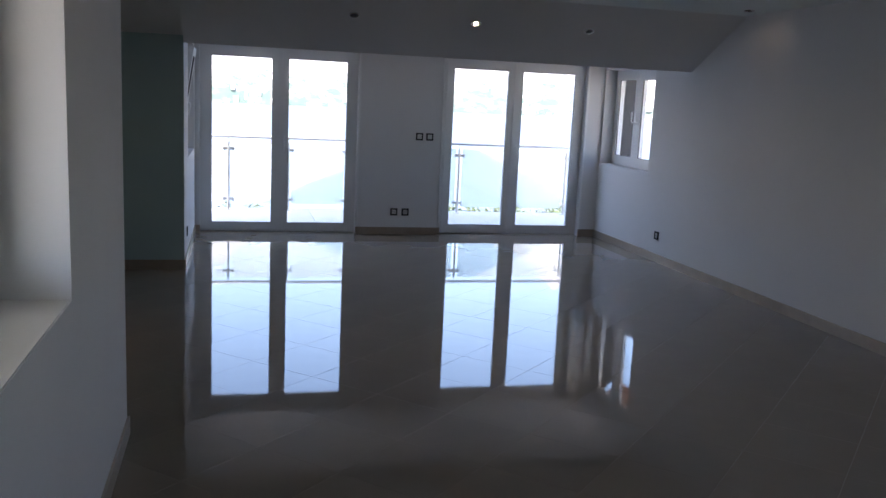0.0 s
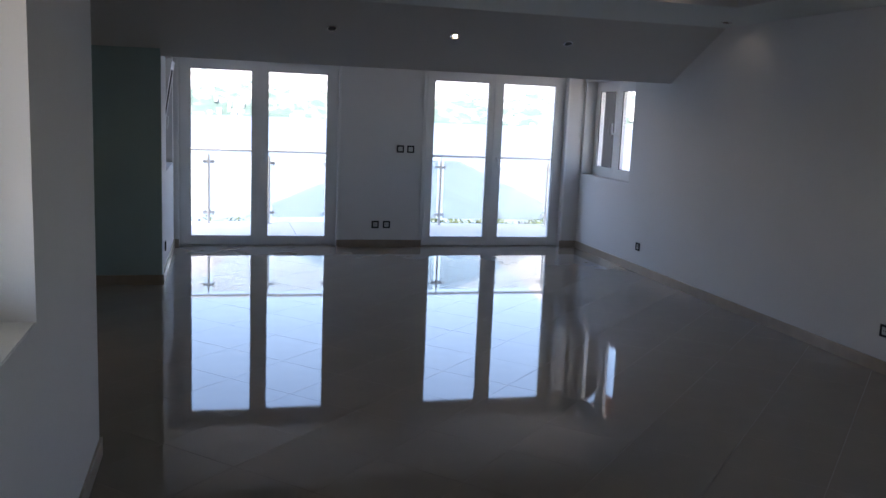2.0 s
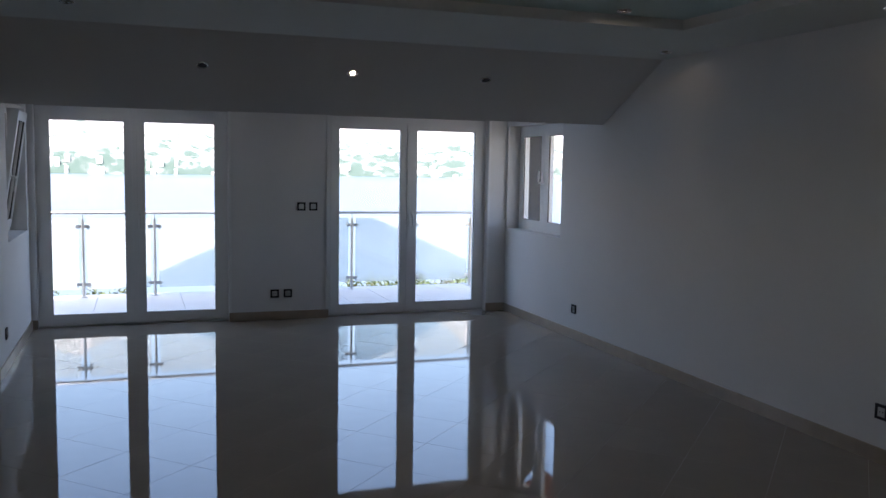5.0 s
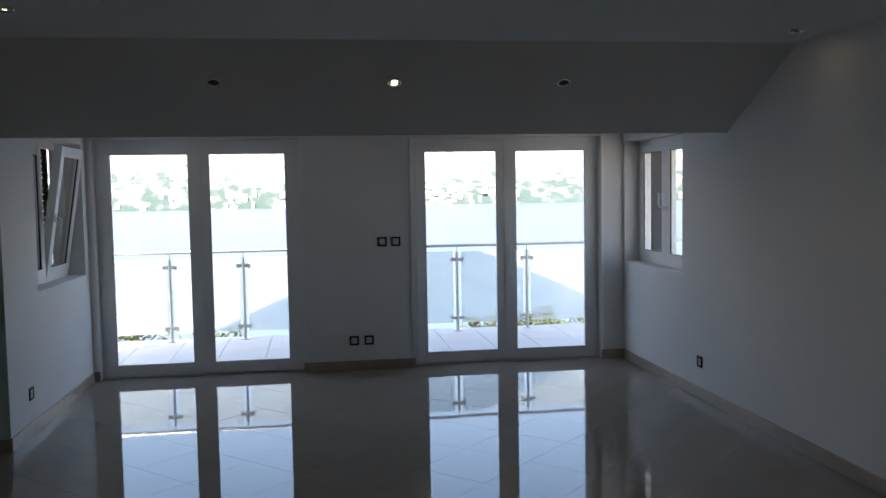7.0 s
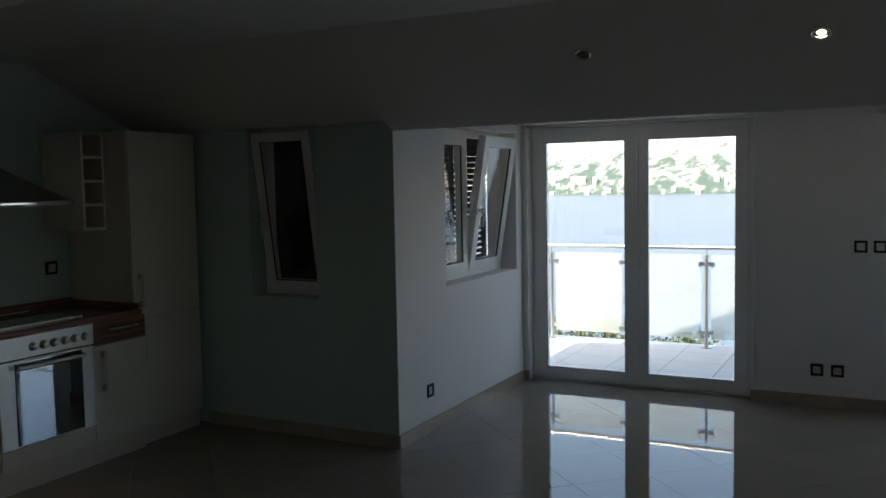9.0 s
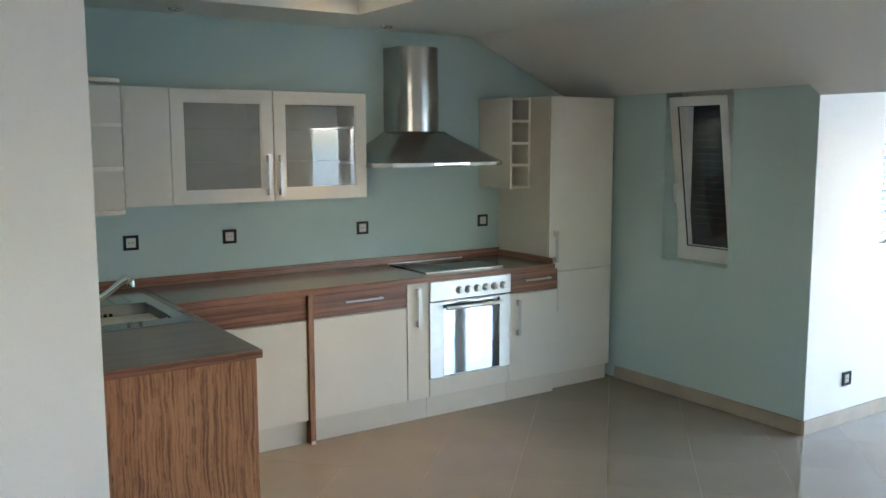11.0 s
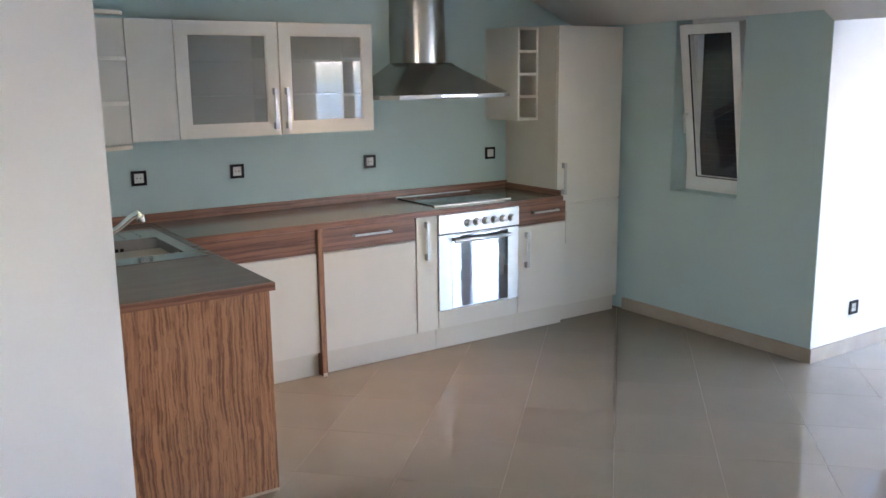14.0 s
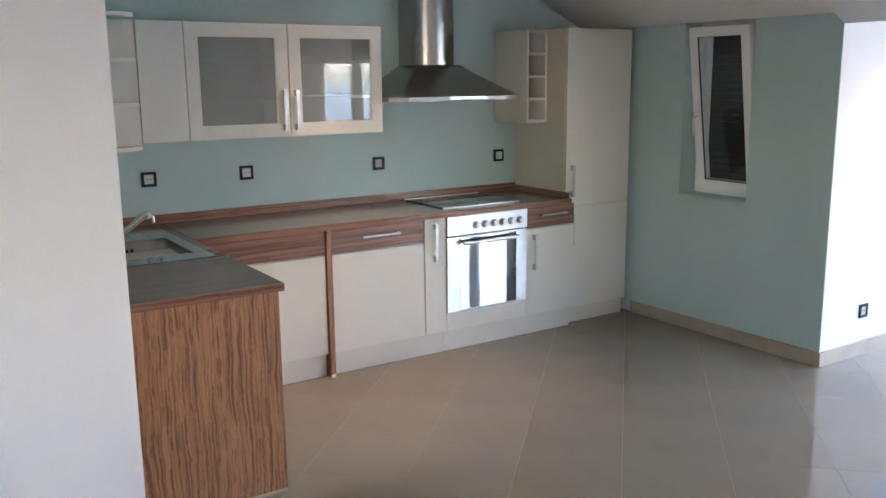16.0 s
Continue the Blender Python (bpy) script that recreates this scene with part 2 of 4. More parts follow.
structure("wall_west", boxes(*wall_x(XW - T, XW, YS, YK, 0, ZT, [NWIN])), M_white, "white plastered wall with a deep window recess", "wall")
structure("wall_south", boxes(((XW - T, YS - T, 0), (XE + T, YS, ZT))), M_white, "plain white plastered back wall", "wall")


def grid_plate(xs, ys, z, holes):
    """Flat ceiling pieces between grid lines, leaving out cells that lie in a hole."""
    bm = bmesh.new()
    for x0, x1 in zip(xs, xs[1:]):
        for y0, y1 in zip(ys, ys[1:]):
            cx, cy = (x0 + x1) / 2, (y0 + y1) / 2
            if any(a < cx < b and c < cy < d for a, b, c, d in holes):
                continue
            box(bm, (x0, y0, z), (x1, y1, z + 0.2))
    return bm


KT = (-1.53, 0.24, -5.30, -4.06)     # kitchen tray
LT = (0.86, 4.0, -7.2, -4.15)       # living room tray
bm = grid_plate([XK - T, KT[0], KT[1], LT[0], LT[1], XE + T], sorted([YS - T, LT[2], KT[2], KT[3], LT[3], YC]), ZC, [KT, LT])
box(bm, (KT[0] - 0.05, KT[2] - 0.05, ZC + 0.13), (KT[1] + 0.05, KT[3] + 0.05, ZC + 0.19))
box(bm, (LT[0] - 0.05, LT[2] - 0.05, ZC + 0.06), (LT[1] + 0.05, LT[3] + 0.05, ZC + 0.14))


def prism(bm, profile, x0, x1):
    """A profile of (y, z) points drawn out along x."""
    a = [bm.verts.new((x0, y, z)) for y, z in profile]
    b = [bm.verts.new((x1, y, z)) for y, z in profile]
    n = len(profile)
    for i in range(n):
        bm.faces.new((a[i], a[(i + 1) % n], b[(i + 1) % n], b[i]))
    bm.faces.new(a)
    bm.faces.new(b[::-1])
    return bm


prism(bm, [(YC, ZC), (YA, ZL), (YA, ZL + 0.25), (YC, ZC + 0.2)], 0.0, XE + T)
prism(bm, [(YC, ZC), (YA, ZL + 0.06), (YA, ZL + 0.3), (YC, ZC + 0.2)], XK - T, -0.001)
prism(bm, [(YA, ZL), (YA + 0.35, ZA), (0.0, ZA), (0.0, ZA + 0.2), (YA, ZL + 0.25)], 0.0, XE + T)
ceiling = structure("ceiling", bm, M_ceil, "white sloped ceiling with a pale turquoise flat part and two recessed trays", "ceiling")
ceiling.data.materials.append(M_flat)
ceiling.data.materials.append(M_tealc)
for face in ceiling.data.polygons:
    if face.normal.z < -0.99 and face.center.y < YC:
        face.material_index = 2 if face.center.z > ZC + 0.03 else 1


def floor_cover():
    bm = bmesh.new()
    box(bm, (XW - T, YS - T, -0.12), (XE + T, T, -0.0012))
    box(bm, (XK - T, YK - T, -0.12), (XW - T, YA + T, -0.0014))
    return bm


floor = structure("floor", floor_cover(), M_grout, "polished beige floor tiles laid diagonally", "floor")


# ---- skirting ----
def skirting(name, runs):
    bm = bmesh.new()
    for a, b in runs:
        box(bm, a, b, 0.002)
    structure(name, bm, M_base, "low beige tile skirting", "skirting")


SH, ST = 0.085, 0.012
skirting("baseboard_north", [((0.0, -ST, 0), (DOORS[0][0], 0.0, SH)), ((DOORS[0][1], -ST, 0), (DOORS[1][0], 0.0, SH)), ((DOORS[1][1], -ST, 0), (XE, 0.0, SH))])
skirting("baseboard_east", [((XE - ST, YS, 0), (XE, -ST, SH))])
skirting("baseboard_alcove", [((0.0, YA - ST, 0), (ST, -ST, SH))])
skirting("baseboard_kitchen", [((-1.50, YA - 0.004 - ST, 0), (0.0, YA - 0.004, SH))])
skirting("baseboard_west", [((XW, YS, 0), (XW + ST, YK + ST, SH))])


# ---- windows and balcony doors ----
def bar_frame(w, h, t, d, bevel=0.004, bottom=None):
    """One closed frame w by h in the xz plane: bars t wide and d deep, from the corner (0, 0, 0)."""
    b = t if bottom is None else bottom
    bm = bmesh.new()
    outer = [(0, 0), (w, 0), (w, h), (0, h)]
    inner = [(t, b), (w - t, b), (w - t, h - t), (t, h - t)]
    fo, fi, bo, bi = [[bm.verts.new((x, y, z)) for x, z in ring] for ring, y in ((outer, 0), (inner, 0), (outer, d), (inner, d))]
    for k in range(4):
        n = (k + 1) % 4
        for q in ((fo[k], fo[n], fi[n], fi[k]), (bo[n], bo[k], bi[k], bi[n]), (fo[n], fo[k], bo[k], bo[n]), (fi[k], fi[n], bi[n], bi[k])):
            bm.faces.new(q)
    if bevel:
        sharp = [e for e in bm.edges if len(e.link_faces) == 2 and e.calc_face_angle(0) > 0.5]
        bmesh.ops.bevel(bm, geom=sharp, offset=bevel, segments=2, affect="EDGES", profile=0.6)
    return bm


def turned(bm, m):
    bmesh.ops.transform(bm, matrix=m, verts=bm.verts)
    return bm


def handle_bm(x, z, up=True, y=-0.0):
    bm = bmesh.new()
    box(bm, (x - 0.015, y - 0.008, z - 0.035), (x + 0.015, y, z + 0.035), 0.003)
    tube(bm, [(x, y - 0.005, z), (x, y - 0.042, z), (x, y - 0.047, z + (0.02 if up else -0.02)), (x, y - 0.047, z + (0.12 if up else -0.12))], 0.009, 10)
    return bm


def sash(parent, w, h, m, t=0.08, d=0.06, name="sash", handle=None):
    """A glazed sash as one part with its panes and handle below it."""
    s = part(name, bar_frame(w, h, t, d), M_pvc, parent)
    s.matrix_basis = m
    p = part("pane", boxes(((t - 0.008, d * 0.45, t - 0.008), (w - t + 0.008, d * 0.45 + 0.006, h - t + 0.008))), M_glass, s)
    p.visible_shadow = False
    part("gasket", turned(bar_frame(w - 2 * t + 0.008, h - 2 * t + 0.008, 0.008, 0.010, 0), pose(t - 0.004, 0.006, t - 0.004)), M_seal, s)
    if handle:
        part("handle", handle_bm(*handle), M_pvc, s, "white plastic lever handle", True)
    return s


def balcony_door(name, x0, x1):
    w = x1 - x0
    d = thing(name, pose(x0, DOOR_Y, 0), "closed white double glazed balcony door", "door")
    d["kind"] = "structure"
    part("frame", bar_frame(w, DOOR_H, 0.045, 0.07, bottom=0.03), M_pvc, d)
    half = w / 2
    sash(d, half - 0.040, DOOR_H - 0.065, pose(0.037, -0.010, 0.026), t=0.085, d=0.065, name="door_leaf")
    sash(d, half - 0.040, DOOR_H - 0.065, pose(half + 0.003, -0.010, 0.026), t=0.085, d=0.065, name="door_leaf", handle=(0.035, 1.02, False))
    part("cover_strip", boxes(((half - 0.022, -0.017, 0.03), (half + 0.022, -0.0105, DOOR_H - 0.045)), bevel=0.002), M_pvc, d)
    part("threshold", boxes(((0, -0.03, -0.006), (w, 0.12, 0.012)), bevel=0.003), M_steel, d, "flat metal threshold")
    return d


balcony_door("door_1", *DOORS[0])
balcony_door("door_2", *DOORS[1])


def corner_trim(x0, x1):
    """White upright trim and the slot cover of the roller shutter round a balcony door."""
    structure("trim", boxes(((x0 - 0.026, -0.010, SH), (x0 - 0.004, -0.001, ZA - 0.004)), bevel=0.002), M_pvc, "white upright plastic trim beside the balcony door", "trim")
    structure("trim", boxes(((x1 + 0.004, -0.010, SH), (x1 + 0.026, -0.001, ZA - 0.004)), bevel=0.002), M_pvc, "white upright plastic trim beside the balcony door", "trim")


for ends in DOORS:
    corner_trim(*ends)


def shutter(parent, w, h, m, turn=38, slats=22):
    """A louvred shutter leaf with sloped slats in a frame."""
    f = part("shutter", bar_frame(w, h, 0.045, 0.03), M_shut, parent, "dark louvred window shutter")
    f.matrix_basis = m
    step = (h - 0.09) / slats
    for i in range(slats):
        bm = bmesh.new()
        box(bm, (0.045, -0.0035, -0.029), (w - 0.045, 0.0035, 0.029))
        s = part("slat", bm, M_shut, f)
        s.matrix_basis = pose(0, 0.015, 0.045 + step * (i + 0.5), turn)
    return f


def window(name, m, w, h, label, leaves, tilted, reveal, shutters, tilt=9.0, slat_turn=38, sill_paint=None, bar=0.08):
    """A window in its opening; local x runs along the wall, y points outwards, z up. leaves: fractions of the width."""
    win = thing(name, m, label, "window")
    win["kind"] = "structure"
    fr = part("window_frame", bar_frame(w, h, 0.05, 0.06), M_pvc, win)
    fr.matrix_basis = pose(0, reveal, 0)
    x = 0.035
    inner = w - 0.07
    for i, f in enumerate(leaves):
        lw = inner * f - 0.004
        open_it = i in tilted
        mm = pose(x, reveal - 0.012, 0.035, tilt if open_it else 0)
        sash(win, lw, h - 0.07, mm, t=bar, d=0.06, handle=(0.035 if i or len(leaves) == 1 else lw - 0.035, (h - 0.07) * 0.46, not open_it))
        x += inner * f
    part("window_sill", boxes(((0.002, 0.003, 0.0), (w - 0.002, reveal, 0.004))), sill_paint or M_white, win, "painted inner sill")
    for sm, sw in shutters:
        shutter(win, sw, h, sm, slat_turn)
    return win


# alcove west window: x along +y, outwards -x
window("window_1", Matrix.Translation((0.0, WWIN[0], WWIN[2])) @ pose(0, 0, 0, 0, 0, 90), WWIN[1] - WWIN[0], WWIN[3] - WWIN[2],
       "white double window, one leaf tilted open, dark shutters outside", (0.5, 0.5), (1,), 0.14,
       [(pose(0.0, 0.262, 0), (WWIN[1] - WWIN[0]) / 2), (pose((WWIN[1] - WWIN[0]) / 2, 0.262, 0), (WWIN[1] - WWIN[0]) / 2)], slat_turn=52)
# alcove east window: x along -y, outwards +x
ew = EWIN[1] - EWIN[0]
window("window_2", Matrix.Translation((XE, EWIN[1], EWIN[2])) @ pose(0, 0, 0, 0, 0, -90), ew, EWIN[3] - EWIN[2],
       "closed white double window beside the balcony door", (0.5, 0.5), (), 0.14,
       [(pose(-0.03, 0.275, 0, 0, 0, 140), ew / 2)], slat_turn=5)
# added window out of view; its daylight brightens the near wall and kitchen
window("added_window_5", Matrix.Translation((XE, FILLWIN[1], FILLWIN[2])) @ pose(0, 0, 0, 0, 0, -90), FILLWIN[1] - FILLWIN[0], FILLWIN[3] - FILLWIN[2],
       "added unseen white double window that brightens the room", (0.5, 0.5), (), 0.14, [])
window("window_3", pose(TWIN[0], YA, TWIN[2]), TWIN[1] - TWIN[0], TWIN[3] - TWIN[2],
       "narrow white window tilted open, closed dark shutter outside", (1.0,), (0,), 0.15, [(pose(-0.04, 0.262, 0), TWIN[1] - TWIN[0] + 0.08)], tilt=8.3, slat_turn=10, sill_paint=M_teal, bar=0.06)
window("window_4", Matrix.Translation((XW, NWIN[0], NWIN[2])) @ pose(0, 0, 0, 0, 0, 90), NWIN[1] - NWIN[0], NWIN[3] - NWIN[2],
       "closed white window in a deep white recess", (0.5, 0.5), (), 0.20, [])


# ---- outdoors ----
structure("terrace", boxes(((-3.2, T, -0.3), (8.2, 2.05, 0.0))), M_concrete, "concrete slab of the terrace", "terrace")
TERRACE = bpy.data.objects["terrace"]
bm = bmesh.new()
box(bm, (0, 0, 0), (0.444, 0.444, 0.012), 0.002)
tile_me = mesh_of("terrace_tile", bm, M_terr)
for i in range(18):
    for j in range(4):
        o = new("terrace_tile", tile_me)
        o.parent = TERRACE
        o.location = (-1.3 + i * 0.449, T + 0.003 + j * 0.449, -0.002)


def rail_post(x, y):
    p = thing("railing_post", pose(x, y, 0.01), "round brushed steel post with glass clamps, fixed to the terrace edge", "railing post", "posts of the terrace railing")
    part("tube", tube(bmesh.new(), [(0, 0, 0), (0, 0, 0.885)], 0.019, 16), M_steel, p, smooth=True)
    part("base_plate", lathe(bmesh.new(), [(0.05, 0), (0.05, 0.008), (0.025, 0.012)], sides=20), M_steel, p, smooth=True)
    part("stem", tube(bmesh.new(), [(0, 0, 0.885), (0, 0, 0.945)], 0.007, 8), M_steel, p, smooth=True)
    for z in (0.145, 0.80):
        for s in (-1, 1):
            part("clamp", boxes(((s * 0.018, -0.014, z - 0.02), (s * 0.075, 0.014, z + 0.02)), bevel=0.004), M_steel, p)
    return p


POSTS = [-1.20, -0.43, 0.347, 1.113, 1.888, 2.663, 3.438, 4.235, 5.01, 5.78]
YR = 1.87
for x in POSTS:
    rail_post(x, YR)
rail = thing("handrail", pose(0, YR, 0.965), "slim steel handrail on the terrace railing", "handrail")
part("bar", tube(bmesh.new(), [(POSTS[0] - 0.3, 0, 0), (POSTS[-1] + 0.3, 0, 0)], 0.019, 14), M_steel, rail, smooth=True)
for a, b in zip(POSTS, POSTS[1:]):
    g = thing("glass_panel", pose(a, YR, 0), "dusty clear glass panel clamped between railing posts", "glass panel", "glass panels of the railing")
    part("panel", boxes(((0.045, -0.005, 0.10), (b - a - 0.045, 0.005, 0.90))), M_dusty, g)


# roof of the gable above the alcove, whose shade falls on the terrace
def roof():
    bm = bmesh.new()
    ridge, eave = (2.42, 3.48), 2.12
    for side in (-1, 1):
        ex = ridge[0] + side * 3.15
        vs = [(ridge[0], ridge[1]), (ex, eave), (ex, eave + 0.16), (ridge[0], ridge[1] + 0.16)]
        a = [bm.verts.new((x, -2.0, z)) for x, z in vs]
        b = [bm.verts.new((x, 0.62, z)) for x, z in vs]
        for i in range(4):
            bm.faces.new((a[i], a[(i + 1) % 4], b[(i + 1) % 4], b[i]))
        bm.faces.new(a)
        bm.faces.new(b[::-1])
    return bm


structure("roof_gable", roof(), M_roof, "clay gable roof over the alcove", "roof")
bm = bmesh.new()
vs = [(-T, ZN), (XE + T, ZN), (2.42, 3.46)]
a = [bm.verts.new((x, T - 0.2, z)) for x, z in vs]
b = [bm.verts.new((x, T, z)) for x, z in vs]
for i in range(3):
    bm.faces.new((a[i], a[(i + 1) % 3], b[(i + 1) % 3], b[i]))
bm.faces.new(a)
bm.faces.new(b[::-1])
structure("gable_wall", bm, M_render, "rendered gable above the balcony doors", "wall")
structure("roof", boxes(((XK - T - 0.3, YS - T - 0.3, ZT), (XE + T + 0.3, YA, ZT + 0.15))), M_roof, "roof over the rooms", "roof")

# water, hillside and far shore
ZW = -16.0


def water_material():
    m = material("bay_water", (0.10, 0.155, 0.205), 0.35, vary=0.12, scale=0.004, spec=0.25)
    return m


bm = bmesh.new()
vs = [bm.verts.new(p) for p in [(-3500, 30, ZW), (3500, 30, ZW), (3500, 2600, ZW), (-3500, 2600, ZW)]]
bm.faces.new(vs)
structure("water", bm, water_material(), "calm pale blue bay", "water")


def hill_material():
    m = bpy.data.materials.new("limestone_slope")
    m.use_nodes = True
    nt = m.node_tree
    b = nt.nodes["Principled BSDF"]
    b.inputs["Roughness"].default_value = 0.95
    co = nt.nodes.new("ShaderNodeTexCoord")
    n1 = nt.nodes.new("ShaderNodeTexNoise")
    n1.inputs["Scale"].default_value = 0.055
    n1.inputs["Detail"].default_value = 12
    n1.inputs["Roughness"].default_value = 0.65
    nt.links.new(co.outputs["Object"], n1.inputs["Vector"])
    sep = nt.nodes.new("ShaderNodeSeparateXYZ")
    nt.links.new(co.outputs["Object"], sep.inputs[0])
    mr = nt.nodes.new("ShaderNodeMapRange")
    mr.inputs["From Min"].default_value, mr.inputs["From Max"].default_value = -16, 120
    mr.inputs["To Min"].default_value, mr.inputs["To Max"].default_value = -0.18, 0.17
    nt.links.new(sep.outputs["Z"], mr.inputs["Value"])
    add = nt.nodes.new("ShaderNodeMath")
    nt.links.new(n1.outputs["Fac"], add.inputs[0])
    nt.links.new(mr.outputs[0], add.inputs[1])
    r = nt.nodes.new("ShaderNodeValToRGB")
    e = r.color_ramp.elements
    e[0].position, e[0].color = 0.33, (0.085, 0.125, 0.10, 1)
    e[1].position, e[1].color = 0.45, (0.50, 0.47, 0.45, 1)
    mid = e.new(0.39)
    mid.color = (0.20, 0.22, 0.195, 1)
    nt.links.new(add.outputs[0], r.inputs["Fac"])
    nt.links.new(r.outputs["Color"], b.inputs["Base Color"])
    return m


def far_shore():
    """A long limestone mountain side across the water."""
    bm = bmesh.new()
    nx, ny = 150, 34
    rows = []
    for j in range(ny):
        row = []
        for i in range(nx):
            x = -3400 + 6800 * i / (nx - 1)
            v = j / (ny - 1)
            y = 1150 + 120 * noise.noise((x * 0.0016, 0.0, 3.1)) + 1300 * v
            h = 720 * (v ** 0.85) * (0.75 + 0.45 * noise.noise((x * 0.0011, v * 1.5, 7.0)))
            h += 120 * v * noise.noise((x * 0.006, v * 7, 1.0)) + 45 * min(1, v * 4) * noise.noise((x * 0.02, v * 22, 2.0))
            row.append(bm.verts.new((x, y, ZW - 2 + (h if j else 0))))
        rows.append(row)
    for r0, r1 in zip(rows, rows[1:]):
        for i in range(nx - 1):
            bm.faces.new((r0[i], r0[i + 1], r1[i + 1], r1[i]))
    return bm


structure("backdrop_mountain", far_shore(), hill_material(), "sunlit limestone mountain with green scrub across the bay", "mountain", True)


def ground_sheet():
    """Land around the house that falls away to the shore and runs on to the horizon."""
    bm = bmesh.new()
    xs = [-3500, -800, -200, -60, -25, -12, -4, 2, 8, 14, 25, 60, 200, 800, 3500]
    ys = [-3500, -800, -200, -60, -25, -12, -4, 0, 2.2, 3.2, 5, 8, 12, 18, 26, 36, 50, 80]
    rows = []
    for y in ys:
        row = []
        for x in xs:
            z = -0.45 if y < 2.5 else -0.45 - (y - 2.2) * 0.42
            if y > 2.5:
                z += 0.25 * noise.noise((x * 0.2, y * 0.2, 0))
            row.append(bm.verts.new((x, y, max(z, -24))))
        rows.append(row)
    for r0, r1 in zip(rows, rows[1:]):
        for i in range(len(xs) - 1):
            bm.faces.new((r0[i], r0[i + 1], r1[i + 1], r1[i]))
    return bm


# ground tone is raised so that it bounces daylight into the rooms
M_ground = material("bounce_gravel_ground", (0.33, 0.29, 0.23), 0.95, vary=0.35, scale=0.8)
M_leaf = material("shrub_leaves", (0.10, 0.13, 0.035), 0.6, vary=0.45, scale=2.5)
M_bark = material("shrub_stems", (0.10, 0.07, 0.045), 0.9, vary=0.2, scale=9)
M_house = material("far_house_walls", (0.74, 0.70, 0.64), 0.9, vary=0.1, scale=0.05)
structure("ground", ground_sheet(), M_ground, "pale gravel ground around the house, lightened to bounce light indoors", "ground", True)


def shrub(x, y, z, size, seed):
    """A low shrub: short stems and a loose crown of small leaves."""
    rnd = random.Random(seed)
    s = thing("shrub", pose(x, y, z), "green shrub with small yellowish leaves below the terrace edge", "shrub", "shrubs below the terrace")
    bm = bmesh.new()
    for _ in range(7):
        a, l = rnd.uniform(0, 6.28), rnd.uniform(0.3, 0.7) * size
        tube(bm, [(0, 0, -0.5), (math.cos(a) * l * 0.3, math.sin(a) * l * 0.3, size * 0.5), (math.cos(a) * l, math.sin(a) * l, size * 0.95)], [0.03, 0.02, 0.006], 5)
    part("stems", bm, M_bark, s)
    verts, faces = [], []
    clumps = [(rnd.gauss(0, 0.5) * size, rnd.gauss(0, 0.4) * size, size * rnd.uniform(0.25, 1.0)) for _ in range(26)]
    for _ in range(1500):
        cx, cy, cz = rnd.choice(clumps)
        p = Vector((cx + rnd.gauss(0, 0.11) * size, cy + rnd.gauss(0, 0.11) * size, cz + rnd.gauss(0, 0.08) * size))
        q = Euler((rnd.uniform(-1.2, 1.2), rnd.uniform(-1.2, 1.2), rnd.uniform(0, 6.28))).to_matrix()
        l = rnd.uniform(0.02, 0.045)
        n = len(verts)
        for c in ((-l, 0, 0), (0, -l * 0.45, 0.004), (l, 0, 0), (0, l * 0.45, 0.004)):
            verts.append(p + q @ Vector(c))
        faces.append((n, n + 1, n + 2, n + 3))
    me = bpy.data.meshes.new("crown")
    me.from_pydata(verts, [], faces)
    me.materials.append(M_leaf)
    c = new("crown", me)
    c.parent = s
    return s


for i, (x, y, s) in enumerate([(-2.6, 4.2, 0.75), (-1.7, 4.4, 0.7), (-0.7, 4.3, 0.75), (0.2, 4.5, 0.62), (4.3, 4.3, 0.68), (5.1, 4.4, 0.72), (5.9, 4.2, 0.75), (6.8, 4.4, 0.78), (7.7, 4.3, 0.72)]):
    shrub(x, y, -0.95, s, i)


def far_houses():
    rnd = random.Random(4)
    bm = bmesh.new()
    for _ in range(260):
        x = rnd.uniform(-1500, 1700)
        base = 1150 + 120 * noise.noise((x * 0.0016, 0.0, 3.1))
        w, d, h = rnd.uniform(3.5, 7), rnd.uniform(5, 8), rnd.uniform(2, 4)
        y = base + rnd.uniform(-6, 24)
        z = ZW + 1 + max(0, y - base) * 0.92
        vs = [(-w, 0, -6), (w, 0, -6), (w, d, -6), (-w, d, -6), (-w, 0, h), (w, 0, h), (w, d, h), (-w, d, h), (-w, d / 2, h + 1.2), (w, d / 2, h + 1.2)]
        v = [bm.verts.new((x + a / 2, y + b, z + c)) for a, b, c in vs]
        for f in ((0, 1, 5, 4), (1, 2, 6, 9, 5), (2, 3, 7, 6), (3, 0, 4, 8, 7), (4, 5, 9, 8), (7, 8, 9, 6)):
            bm.faces.new([v[k] for k in f])
    return bm


tagged(new("far_houses", mesh_of("far_houses", far_houses(), M_house)), "small pale houses along the far shore", "houses", kind="stuff")


